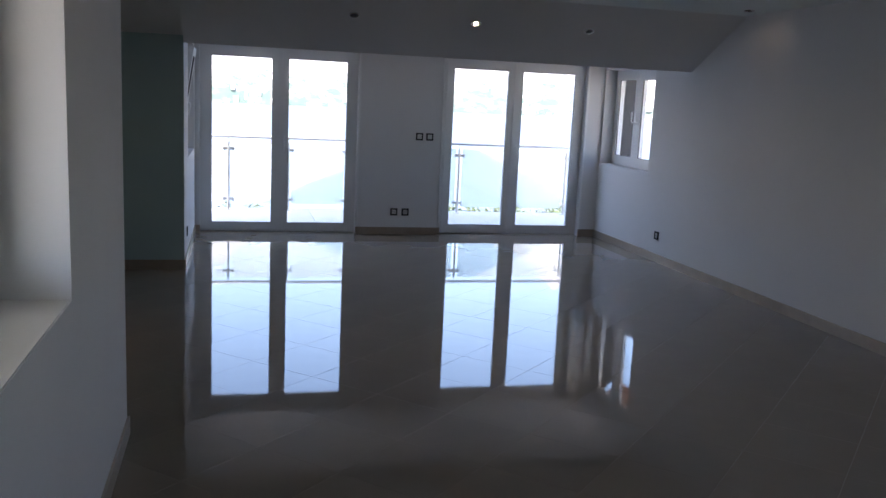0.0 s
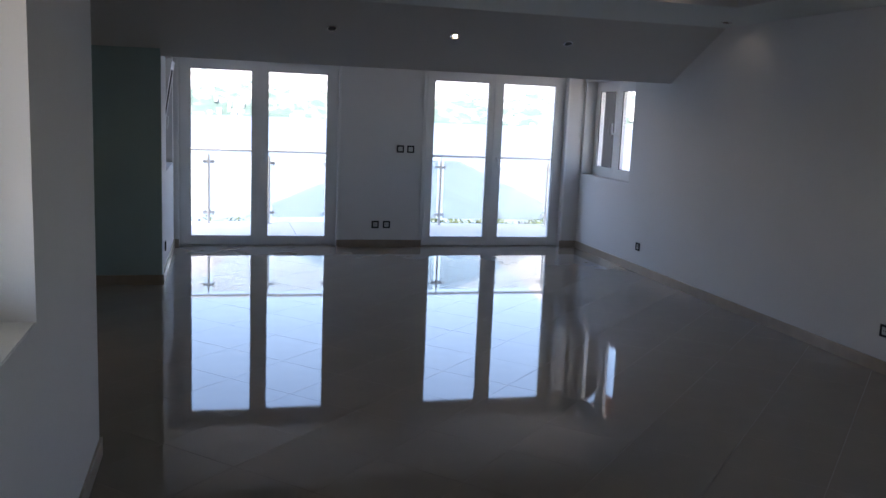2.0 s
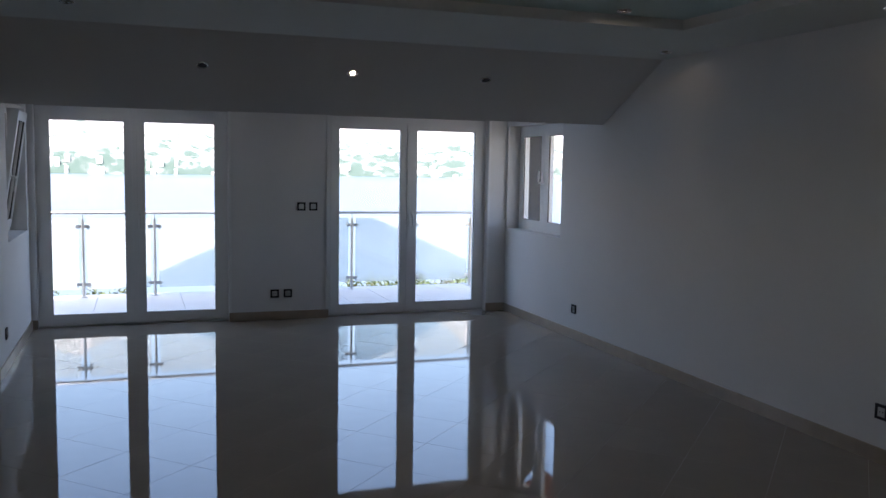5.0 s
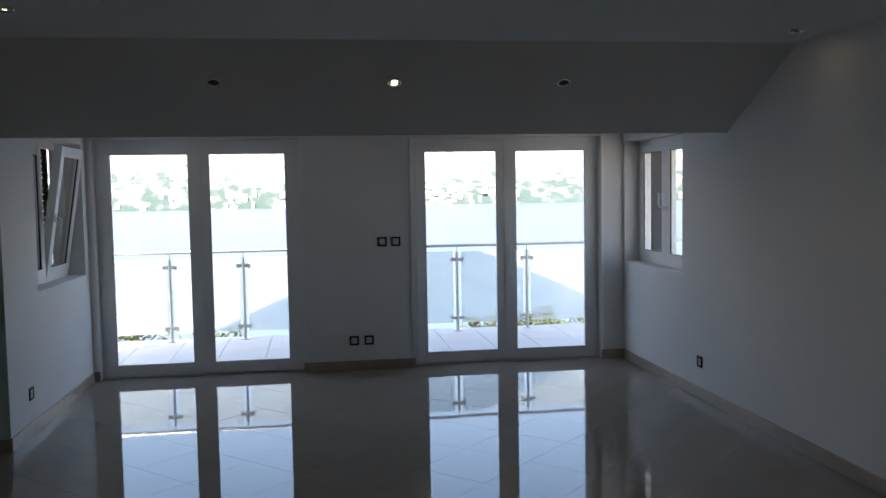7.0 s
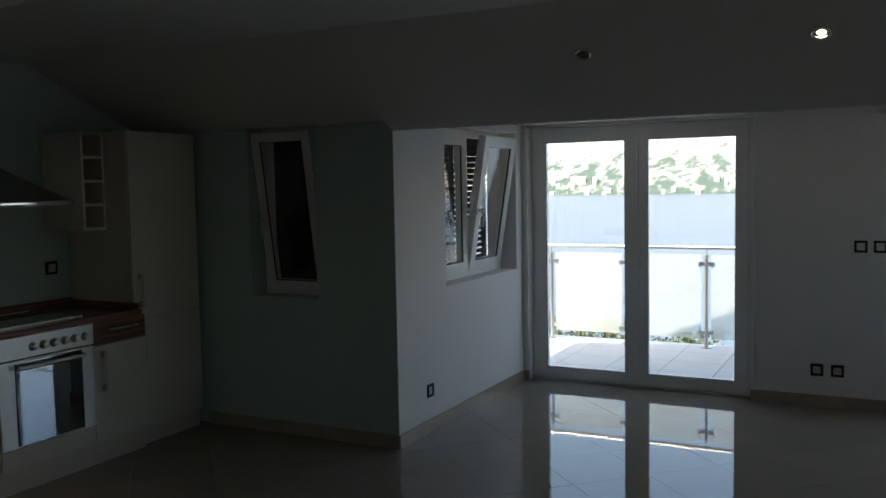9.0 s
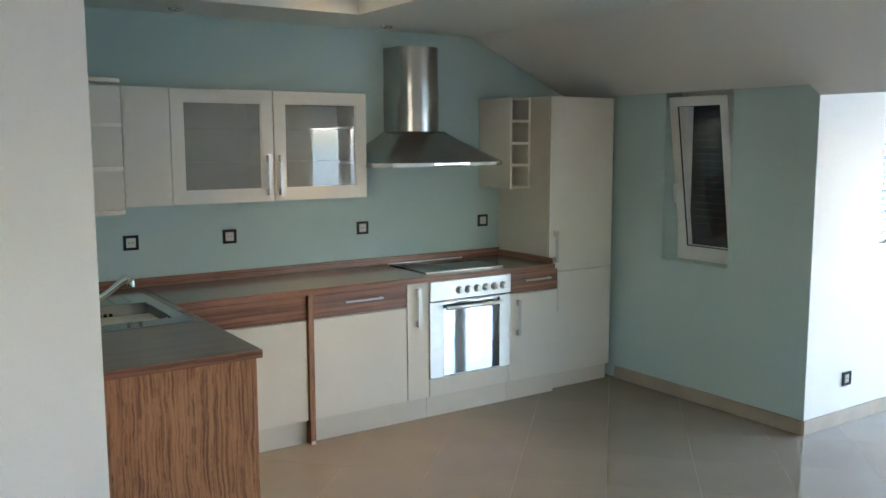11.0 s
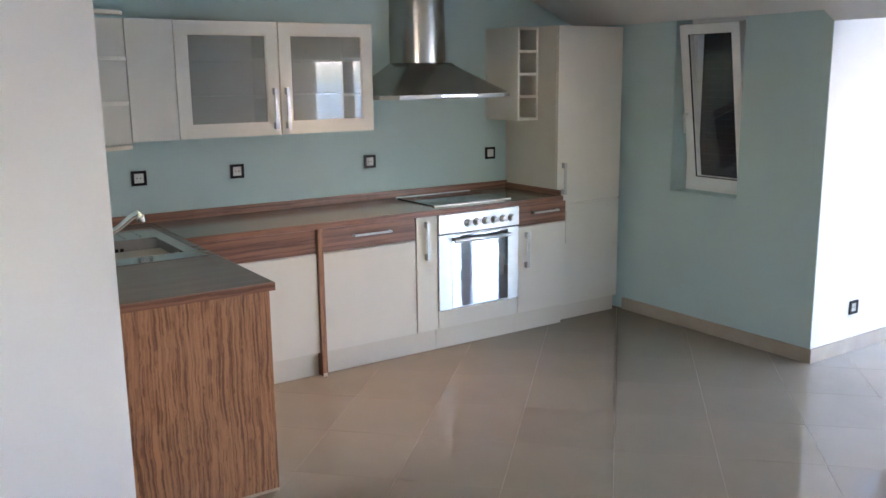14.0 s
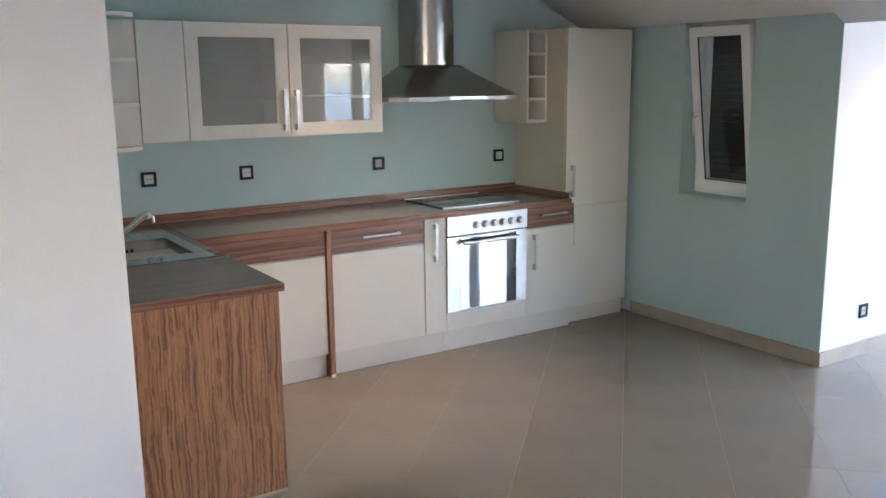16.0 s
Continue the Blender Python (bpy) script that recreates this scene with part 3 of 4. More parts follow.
# ---- sockets and switches ----
def plate(name, m, label, category, group, kind="socket"):
    """A black frame 80 mm square with a pale insert; local y points out of the wall."""
    s = thing(name, m, label, category, group)
    fr = turned(bar_frame(0.082, 0.082, 0.015, 0.009, 0.0015), pose(-0.041, 0, -0.041))
    part("frame", fr, M_black, s, "black plastic frame")
    if kind == "socket":
        bm = bmesh.new()
        box(bm, (-0.026, 0.0, -0.026), (0.026, 0.004, 0.026))
        part("insert", bm, M_sock, s, "pale grey socket insert")
        bm = lathe(bmesh.new(), [(0.021, 0), (0.021, 0.003), (0.018, 0.003), (0.018, 0.0005)], sides=20)
        bmesh.ops.rotate(bm, verts=bm.verts, matrix=Matrix.Rotation(radians(-90), 3, "X"))
        bmesh.ops.translate(bm, verts=bm.verts, vec=(0, 0.004, 0))
        part("well", bm, M_sock, s, smooth=True)
        for dx in (-0.0095, 0.0095):
            part("contact_hole", boxes(((dx - 0.003, 0.0045, -0.003), (dx + 0.003, 0.0062, 0.003))), M_black, s)
    else:
        part("rocker", boxes(((-0.0255, 0.0, -0.0255), (0.0255, 0.011, 0.0255)), bevel=0.002), M_sock, s, "pale grey rocker")
    return s


N180 = Matrix.Rotation(radians(180), 4, "Z")
for x, z in [(2.207, 0.262), (2.338, 0.262)]:
    plate("wall_socket", pose(x, 0, z) @ N180, "black framed power socket low on the white wall between the doors", "socket", "low sockets on the window wall")
for x in (2.472, 2.592):
    plate("light_switch", pose(x, 0, 1.131) @ N180, "black framed light switch on the wall between the doors", "switch", "switches on the window wall", "switch")
E90 = Matrix.Rotation(radians(90), 4, "Z")
plate("wall_socket", pose(XE, -1.621, 0.272) @ E90, "black framed power socket low on the long white wall", "socket", "low sockets on the long wall")
for y in (-5.125, -5.335, -5.460):
    plate("wall_socket", pose(XE, y, 0.280) @ E90, "black framed power socket low on the long white wall", "socket", "low sockets on the long wall")
plate("light_switch", pose(XE, -5.64, 1.15) @ E90, "black framed light switch on the long white wall", "switch", "", "switch")
W90 = Matrix.Rotation(radians(-90), 4, "Z")
plate("wall_socket", pose(0, -1.627, 0.273) @ W90, "black framed power socket low on the alcove wall", "socket", "")
for y in (-5.219, -4.656, -3.771):
    plate("worktop_socket", pose(XK, y, 1.131) @ W90, "black framed power socket on the turquoise wall above the worktop", "socket", "sockets above the worktop")
plate("hood_switch", pose(XK, -2.812, 1.129) @ W90, "black framed switch on the turquoise wall above the worktop", "switch", "", "switch")


# ---- downlights ----
def downlight(x, y, z, lit, tilt=0.0, power=LAMP_W):
    d = thing("downlight", pose(x, y, z, tilt), ("lit" if lit else "unlit") + " round chrome downlight set in the white ceiling", "downlight", "ceiling downlights")
    ring = lathe(bmesh.new(), [(0.028, 0.002), (0.029, -0.006), (0.031, -0.0095), (0.035, -0.011), (0.039, -0.009), (0.042, -0.004), (0.043, 0.002), (0.028, 0.003)], sides=24)
    part("ring", ring, M_chrome, d, smooth=True)
    part("reflector", lathe(bmesh.new(), [(0.018, 0.0005), (0.028, -0.002), (0.028, 0.001), (0.018, 0.001)], sides=24), M_interior, d, "dark inner reflector", True)
    bulb = lathe(bmesh.new(), [(0.004, -0.003), (0.014, -0.003), (0.018, -0.0005), (0.018, 0.001)], sides=20)
    part("lamp", bulb, M_bulb if lit else M_interior, d, smooth=True)
    if lit:
        ld = bpy.data.lights.new("halogen", "SPOT")
        ld.energy, ld.color, ld.spot_size, ld.spot_blend, ld.shadow_soft_size = power, (1.0, 0.70, 0.42), radians(62), 1.0, 0.03
        l = new("halogen", ld)
        l.parent = d
        l.location = (0, 0, -0.02)
    return d


SLOPE = math.degrees(math.atan2(ZC - ZL, YA - YC))
zs = ZL + (YA + 2.56) / (YA - YC) * (ZC - ZL)
for x, lit in ((1.350, False), (2.375, True), (3.39, False)):
    downlight(x, -2.56, zs - 0.001, lit, -SLOPE)
for x, y, z, lit in [(0.595, -3.60, ZC, True), (4.45, -3.30, ZC, True), (4.50, -5.20, ZC, True),
                     (1.352, -4.60, ZC + 0.06, True), (2.39, -4.84, ZC + 0.06, True), (3.52, -4.28, ZC + 0.06, True), (3.50, -4.92, ZC + 0.06, False),
                     (-1.30, -4.31, ZC + 0.13, True), (-0.86, -4.30, ZC + 0.13, True), (-1.85, -4.98, ZC, False), (-1.88, -3.68, ZC, False)]:
    downlight(x, y, z, lit, 0.0, KITCHEN_W if x < 0 else LAMP_W)

# ---- kitchen ----
XF = -1.455          # faces of the base units
ZP = 0.137           # top of the plinth
ZB = 0.850           # underside of the worktop
ZWT = 0.882          # top of the worktop


def pull(bm_len, axis="z"):
    """A flat bar handle on two square feet; local x points out of the front."""
    h = bm_len / 2
    if axis == "z":
        return boxes(((0, -0.011, -h), (0.032, 0.011, -h + 0.036)), ((0, -0.011, h - 0.036), (0.032, 0.011, h)), ((0.023, -0.010, -h + 0.03), (0.030, 0.010, h - 0.03)), bevel=0.002)
    return boxes(((0, -h, -0.006), (0.030, -h + 0.012, 0.006)), ((0, h - 0.012, -0.006), (0.030, h, 0.006)), ((0.024, -h, -0.006), (0.031, h, 0.006)), bevel=0.002)


def front(parent, name, y0, y1, z0, z1, mat, label="", handle=None, x=0.0):
    """A 19 mm front; handle: (y, z, length, axis)."""
    f = part(name, boxes(((x - 0.019, y0 + 0.002, z0 + 0.002), (x, y1 - 0.002, z1 - 0.002)), bevel=0.0012), mat, parent, label)
    if handle:
        hy, hz, ln, ax = handle
        hd = part("handle", pull(ln, ax), M_steel, f, "brushed steel bar handle")
        hd.location = (x, hy, hz)
    return f


def carcass(parent, y0, y1, z0, z1, depth, mat=None, name="carcass"):
    return part(name, boxes(((-depth, y0 + 0.001, z0), (-0.021, y1 - 0.001, z1))), mat or M_creamd, parent)


def unit(name, y0, label, category="cabinet", group="base cabinets"):
    return thing(name, pose(XF, y0, 0), label, category, group)


D = XF - XK - 0.004
u = thing("tall_cabinet", pose(XF - 0.045, -2.672, 0), "tall cream cabinet with two doors beside the turquoise wall", "cabinet")
w = 0.572
part("body", boxes(((-D + 0.045, 0, 0.113), (-0.021, w, 1.972)), bevel=0.001), M_creamd, u)
front(u, "door", 0.0, w, 0.113, 0.812, M_cream, handle=(0.05, 0.660, 0.22, "z"))
front(u, "door", 0.0, w, 0.816, 1.972, M_cream, handle=(0.05, 0.985, 0.21, "z"))
# plinths of the wall run take the darker cream in place of shade
part("plinth", boxes(((-0.055, 0, 0), (-0.037, w, 0.112))), M_creamd, u)

u = unit("drawer_cabinet", -3.036, "cream base cabinet with a wood drawer next to the tall cabinet")
w = 0.404
carcass(u, 0, w, ZP, ZB, D)
front(u, "door", 0, w, ZP, 0.706, M_cream, handle=(0.066, 0.553, 0.232, "z"))
front(u, "drawer", 0, w, 0.710, ZB - 0.004, M_woody, "striped wood drawer front", (0.216, 0.793, 0.22, "y"))
part("plinth", boxes(((-0.055, 0, 0), (-0.037, w, ZP - 0.003))), M_creamd, u)

# oven unit
u = unit("oven_cabinet", -3.648, "cream cabinet that holds the built-in oven")
w = 0.610
carcass(u, 0, w, ZP, 0.240, D)
for y in (0.001, w - 0.017):
    part("side_panel", boxes(((-D, y, 0.240), (-0.021, y + 0.016, ZB))), M_creamd, u)
front(u, "bottom_front", 0, w, ZP, 0.246, M_cream)
part("plinth", boxes(((-0.055, 0.002, 0), (-0.037, w, ZP - 0.003))), M_creamd, u)
o = unit("oven", -3.641, "stainless steel built-in oven with six knobs and a mirror glass door", "oven", "")
ow = 0.592
part("body", boxes(((-0.50, 0.006, 0.245), (-0.004, ow - 0.006, ZB - 0.002))), M_black, o)
part("control_panel", boxes(((-0.004, -0.010, 0.727), (0.018, ow + 0.008, ZB - 0.004)), bevel=0.003), M_steel, o)
for i in range(6):
    bm = lathe(bmesh.new(), [(0.020, 0), (0.020, 0.006), (0.016, 0.008), (0.015, 0.022), (0.012, 0.024)], sides=22)
    bmesh.ops.rotate(bm, verts=bm.verts, matrix=Matrix.Rotation(radians(90), 3, "Y"))
    bmesh.ops.translate(bm, verts=bm.verts, vec=(0.018, 0.198 + i * 0.0676, 0.781))
    k = part("knob", bm, M_steel, o, "round steel knob on a dark collar", True)
    bm = lathe(bmesh.new(), [(0.024, 0), (0.024, 0.0015)], sides=22)
    bmesh.ops.rotate(bm, verts=bm.verts, matrix=Matrix.Rotation(radians(90), 3, "Y"))
    bmesh.ops.translate(bm, verts=bm.verts, vec=(0.0175, 0.198 + i * 0.0676, 0.781))
    part("collar", bm, M_black, k)
dr = part("door", boxes(((-0.004, -0.010, 0.252), (0.014, ow + 0.008, 0.719)), bevel=0.002), M_steel, o, "steel oven door")
part("door_glass", boxes(((0.014, 0.085, 0.262), (0.0165, ow - 0.078, 0.709)), bevel=0.001), M_oven, dr, "dark mirror glass")
bm = bmesh.new()
tube(bm, [(0.050, 0.085, 0.682), (0.050, ow - 0.085, 0.682)], 0.012, 14)
for y in (0.12, ow - 0.12):
    tube(bm, [(0.014, y, 0.682), (0.050, y, 0.682)], 0.007, 10)
part("handle", bm, M_steel, dr, "round steel bar handle", True)

u = unit("narrow_cabinet", -3.802, "narrow cream pull-out cabinet beside the oven")
carcass(u, 0, 0.152, ZP, ZB, D)
front(u, "door", 0, 0.152, ZP, ZB - 0.004, M_cream, handle=(0.070, 0.700, 0.23, "z"))

u = unit("dishwasher_cabinet", -4.413, "cream fronted base cabinet under a striped wood drawer")
w = 0.608
carcass(u, 0, w, ZP, ZB, D)
front(u, "door", 0, w, ZP, 0.706, M_cream)
front(u, "drawer", 0, w, 0.710, ZB - 0.004, M_woody, "striped wood drawer front", (0.312, 0.789, 0.245, "y"))
part("plinth", boxes(((-0.055, 0, 0), (-0.037, 0.763, ZP - 0.003))), M_creamd, u)

p = unit("end_board", -4.446, "upright striped wood board between two base cabinets", "panel", "")
part("board", boxes(((-D, 0, 0.004), (0.016, 0.031, ZB)), bevel=0.001), M_woodz, p)
part("foot", boxes(((-0.02, 0.002, 0), (0.018, 0.029, 0.02)), bevel=0.003), M_creamedge, p)

u = unit("corner_cabinet", -5.150, "cream corner base cabinet with a striped wood top rail")
w = 0.702
carcass(u, 0, w, ZP, ZB, D)
front(u, "door", 0.02, w, ZP, 0.706, M_cream)
front(u, "rail", 0.02, w, 0.710, ZB - 0.004, M_woody, "striped wood top rail")
part("plinth", boxes(((-0.055, 0.0, 0), (-0.037, w, ZP - 0.003))), M_creamd, u)

s = thing("sink_cabinet", pose(XK, YK + 0.004, 0), "cream sink cabinet with a striped wood end panel", "cabinet")
L = -0.302 - XK
part("body", boxes(((0.62, 0.0, ZP), (L - 0.026, 0.585, ZB)), ((0.0, 0.0, ZP), (0.62, 0.60, 0.60))), M_creamd, s)
part("end_panel", boxes(((L - 0.025, 0.0, 0.012), (L, 0.620, ZB)), bevel=0.001), M_woodz, s, "striped wood end panel with upright grain")
part("door", boxes(((0.65, 0.586, ZP), (1.13, 0.605, ZB - 0.004)), bevel=0.0012), M_cream, s)
part("door", boxes(((1.133, 0.586, ZP), (L - 0.028, 0.605, ZB - 0.004)), bevel=0.0012), M_cream, s)
part("foot_strip", boxes(((L - 0.027, 0.0, 0), (L + 0.002, 0.618, 0.012)), bevel=0.002), M_base, s, "grey strip at the foot of the panel")
part("plinth", boxes(((0.62, 0.54, 0), (L - 0.03, 0.558, ZP - 0.003))), M_cream, s)

# worktop in two runs round the sink opening
w = thing("worktop", pose(XK, YK, 0), "wood look worktop with a striped front edge, laid round the corner", "worktop")
SX0, SX1, SY0, SY1 = 0.50, 1.00, 0.12, 0.55
XW1 = -0.284 - XK
top = boxes(((0.003, 0.642, ZB), (XF + 0.018 - XK, 3.150, ZWT)), bevel=0.003)
part("top", top, M_top, w, "dark wood look top")
for nm, a, b in (("corner_top", (0.003, 0.004, ZB), (SX0, 0.640, ZWT)), ("end_top", (SX1, 0.004, ZB), (XW1 - 0.004, 0.640, ZWT)), ("back_strip", (SX0, 0.004, ZB), (SX1, SY0, ZWT)), ("front_strip", (SX0, SY1, ZB), (SX1, 0.640, ZWT))):
    part(nm, boxes((a, b)), M_top, w, "dark wood look top")
part("front_edge", boxes(((XF + 0.018 - XK, 0.642, ZB - 0.001), (XF + 0.021 - XK, 3.150, ZWT - 0.001)), bevel=0.0008), M_woody, w, "striped wood edge")
part("end_edge", boxes(((XW1 - 0.004, 0.004, ZB - 0.001), (XW1, 0.643, ZWT - 0.001)), bevel=0.0008), M_woody, w, "striped wood edge")
part("side_edge", boxes(((XF + 0.021 - XK, 0.640, ZB - 0.001), (XW1 - 0.004, 0.643, ZWT - 0.001)), bevel=0.0008), M_woodx, w, "striped wood edge")
part("upstand", boxes(((0.002, 0.02, ZWT), (0.018, 3.150, ZWT + 0.048)), bevel=0.002), M_woody, w, "striped wood upstand")
part("side_upstand", boxes(((0.018, 3.134, ZWT), (0.60, 3.150, ZWT + 0.035)), bevel=0.002), M_woodx, w, "striped wood upstand")
part("south_upstand", boxes(((0.018, 0.004, ZWT), (XW1 - 0.1, 0.02, ZWT + 0.048)), bevel=0.002), M_woodx, w, "striped wood upstand")

# sink
sk = thing("sink", pose(XK, YK, ZWT), "stainless steel inset sink with a drainer on the worktop", "sink")
bm = bmesh.new()
X0, X1 = 0.20, 1.11
box(bm, (X0, 0.07, 0.0), (SX0 + 0.02, 0.595, 0.006), 0.002)
box(bm, (SX1 - 0.02, 0.07, 0.0), (X1, 0.595, 0.006), 0.002)
box(bm, (SX0 + 0.02, 0.07, 0.0), (SX1 - 0.02, SY0 + 0.02, 0.006), 0.002)
box(bm, (SX0 + 0.02, SY1 - 0.02, 0.0), (SX1 - 0.02, 0.595, 0.006), 0.002)
part("rim", bm, M_sinksteel, sk)


def rounded(x0, x1, y0, y1, r, n=5):
    pts = []
    for cx, cy, a0 in ((x1 - r, y1 - r, 0), (x0 + r, y1 - r, 90), (x0 + r, y0 + r, 180), (x1 - r, y0 + r, 270)):
        for k in range(n + 1):
            a = radians(a0 + 90 * k / n)
            pts.append((cx + r * math.cos(a), cy + r * math.sin(a)))
    return pts


bm = bmesh.new()
rings = []
for inset, z in ((0.0, 0.005), (0.006, -0.01), (0.014, -0.12), (0.035, -0.15), (0.12, -0.155)):
    rings.append([bm.verts.new((x, y, z)) for x, y in rounded(SX0 + 0.02 + inset, SX1 - 0.02 - inset, SY0 + 0.02 + inset, SY1 - 0.02 - inset, 0.07 - inset * 0.3)])
for r0, r1 in zip(rings, rings[1:]):
    for k in range(len(r0)):
        bm.faces.new((r0[k], r0[(k + 1) % len(r0)], r1[(k + 1) % len(r0)], r1[k]))
bm.faces.new(rings[-1])
part("bowl", bm, M_bowl, sk, smooth=True)
part("overflow", boxes(*[((SX0 + 0.022, 0.30 + k * 0.026, -0.06), (SX0 + 0.038, 0.316 + k * 0.026, -0.032)) for k in range(3)]), M_black, sk)
for i in range(5):
    part("groove", boxes(((0.24, 0.15 + i * 0.08, 0.006), (0.46, 0.158 + i * 0.08, 0.0072)), bevel=0.0005), M_sinksteel, sk)

tp = thing("mixer_tap", pose(XK + 0.72, YK + 0.175, ZWT + 0.006), "chrome mixer tap with a long slanted spout behind the sink", "tap")
part("base", lathe(bmesh.new(), [(0.027, 0), (0.027, 0.008), (0.022, 0.012), (0.022, 0.085), (0.018, 0.095)], sides=22), M_chrome, tp, smooth=True)
part("spout", tube(bmesh.new(), [(0, 0, 0.045), (0.008, 0.07, 0.062), (0.018, 0.14, 0.105), (0.026, 0.195, 0.150), (0.028, 0.218, 0.160), (0.030, 0.232, 0.148), (0.030, 0.235, 0.122)], [0.016, 0.015, 0.015, 0.017, 0.022, 0.025, 0.023], 14), M_chrome, tp, smooth=True)
part("lever", tube(bmesh.new(), [(0, 0, 0.095), (0.0, 0.01, 0.110), (-0.01, 0.09, 0.135)], [0.012, 0.009, 0.005], 10), M_chrome, tp, smooth=True)

# hob
hb = thing("hob", pose(XK + 0.06, -3.615, ZWT), "flat black glass hob with steel edge strips on the worktop", "hob")
part("glass", boxes(((0.012, 0, 0), (0.457, 0.578, 0.007)), bevel=0.002), M_hob, hb)
part("back_strip", boxes(((0.0, -0.004, 0), (0.012, 0.582, 0.011)), bevel=0.002), M_steel, hb, "steel edge strip")
part("front_strip", boxes(((0.457, -0.004, 0), (0.467, 0.582, 0.008)), bevel=0.002), M_steel, hb, "steel edge strip")
M_ring = material("hob_ring_print", (0.16, 0.16, 0.16), 0.3)
for cx, cy, r in ((0.13, 0.15, 0.075), (0.13, 0.42, 0.090), (0.33, 0.15, 0.090), (0.33, 0.42, 0.075)):
    part("cooking_zone", lathe(bmesh.new(), [(r - 0.002, 0.0068), (r - 0.002, 0.0076), (r, 0.0076), (r, 0.0068), (r - 0.002, 0.0068)], (cx, cy, 0), 32), M_ring, hb, "thin pale ring")

# cooker hood
hd = thing("cooker_hood", pose(XK, -3.450, 1.530), "stainless steel chimney cooker hood on the turquoise wall", "cooker hood")
prof = [(0.002, -0.155), (0.14, -0.155)] + [(0.14 + 0.13 * math.sin(radians(a)), -0.155 * math.cos(radians(a))) for a in range(15, 180, 15)] + [(0.14, 0.155), (0.002, 0.155)]
for nm, z0, z1, k in (("chimney", 0.20, 0.50, 1.0), ("upper_chimney", 0.50, 0.74, 0.985)):
    bm = bmesh.new()
    a = [bm.verts.new((x * k, y * k, z0)) for x, y in prof]
    b = [bm.verts.new((x * k, y * k, z1)) for x, y in prof]
    for q in range(len(prof)):
        bm.faces.new((a[q], a[(q + 1) % len(prof)], b[(q + 1) % len(prof)], b[q]))
    bm.faces.new(a[::-1])
    bm.faces.new(b)
    part(nm, bm, M_hoodsteel, hd, smooth=True)
bm = bmesh.new()
rings = []
for k in range(9):
    f = k / 8
    s = (1 - f) ** 1.08
    hw = 0.16 + (0.48 - 0.16) * s
    dp = 0.275 + (0.50 - 0.275) * s
    z = 0.024 + 0.19 * f
    rings.append([bm.verts.new(p) for p in ((0.002, -hw, z), (dp * 0.86, -hw, z), (dp, -hw * 0.80, z), (dp, hw * 0.80, z), (dp * 0.86, hw, z), (0.002, hw, z))])
for r0, r1 in zip(rings, rings[1:]):
    for k in range(6):
        bm.faces.new((r0[k], r0[(k + 1) % 6], r1[(k + 1) % 6], r1[k]))
bm.faces.new(rings[0][::-1])
bm.faces.new(rings[-1])
part("canopy", bm, M_hoodsteel, hd, smooth=True)
bm = bmesh.new()
ring = [(0.002, -0.48), (0.43, -0.48), (0.50, -0.384), (0.50, 0.384), (0.43, 0.48), (0.002, 0.48)]
a = [bm.verts.new((x, y, 0)) for x, y in ring]
b = [bm.verts.new((x, y, 0.024)) for x, y in ring]
for k in range(6):
    bm.faces.new((a[k], a[(k + 1) % 6], b[(k + 1) % 6], b[k]))
bm.faces.new(a[::-1])
bm.faces.new(b)
part("rim", bm, M_steeld, hd)
part("control_strip", boxes(((0.499, -0.09, 0.009), (0.502, 0.17, 0.020)), bevel=0.001), M_chrome, hd, "bright control strip")
for s in (-1, 1):
    part("grease_filter", boxes(((0.06, s * 0.20 - 0.17, -0.004), (0.42, s * 0.20 + 0.17, 0.0))), M_steeld, hd)

# wall units
ZU0, ZU1 = 1.353, 1.963
XU = 0.355


def glass_cabinet(y0, w, hinge_low):
    c = thing("wall_cabinet", pose(XK, y0, ZU0), "cream wall cabinet with a framed glass door", "cabinet", "glass fronted wall cabinets")
    h = ZU1 - ZU0
    part("body", boxes(((0.003, 0, 0), (XU - 0.021, 0.018, h)), ((0.003, w - 0.018, 0), (XU - 0.021, w, h)), ((0.003, 0.018, 0), (XU - 0.021, w - 0.018, 0.018)),
                       ((0.003, 0.018, h - 0.018), (XU - 0.021, w - 0.018, h)), ((0.003, 0.018, 0.018), (0.010, w - 0.018, h - 0.018))), M_creamd, c)
    for z in (h * 0.33, h * 0.66):
        part("shelf", boxes(((0.012, 0.019, z), (XU - 0.05, w - 0.019, z + 0.016))), M_creamd, c)
    t = 0.066
    facing = Matrix.Rotation(radians(90), 4, "Z")
    d = part("door", turned(bar_frame(w - 0.007, h - 0.004, t, 0.019, 0.0012), Matrix.Translation((XU, 0.0035, 0.002)) @ facing), M_cream, c, "cream framed door")
    part("bead", turned(bar_frame(w - 2 * t + 0.006, h - 2 * t + 0.006, 0.012, 0.010, 0.001), Matrix.Translation((XU - 0.005, t - 0.003, t - 0.003)) @ facing), M_creamedge, d)
    part("pane", boxes(((XU - 0.013, t + 0.006, t + 0.006), (XU - 0.009, w - t - 0.006, h - t - 0.006))), M_frost, d, "clear greyish pane")
    hy = w - 0.035 if hinge_low else 0.035
    hn = part("handle", pull(0.222, "z"), M_steel, d, "brushed steel bar handle")
    hn.location = (XU, hy, 0.146)


glass_cabinet(-4.512, 0.586, False)
glass_cabinet(-5.083, 0.570, True)
c = thing("wall_cabinet", pose(XK, -5.323, ZU0), "plain cream wall cabinet without a handle", "cabinet")
part("body", boxes(((0.003, 0, 0), (XU - 0.021, 0.239, ZU1 - ZU0))), M_creamd, c)
part("door", boxes(((XU - 0.019, 0.001, 0.0), (XU, 0.239, ZU1 - ZU0)), bevel=0.0012), M_cream, c)

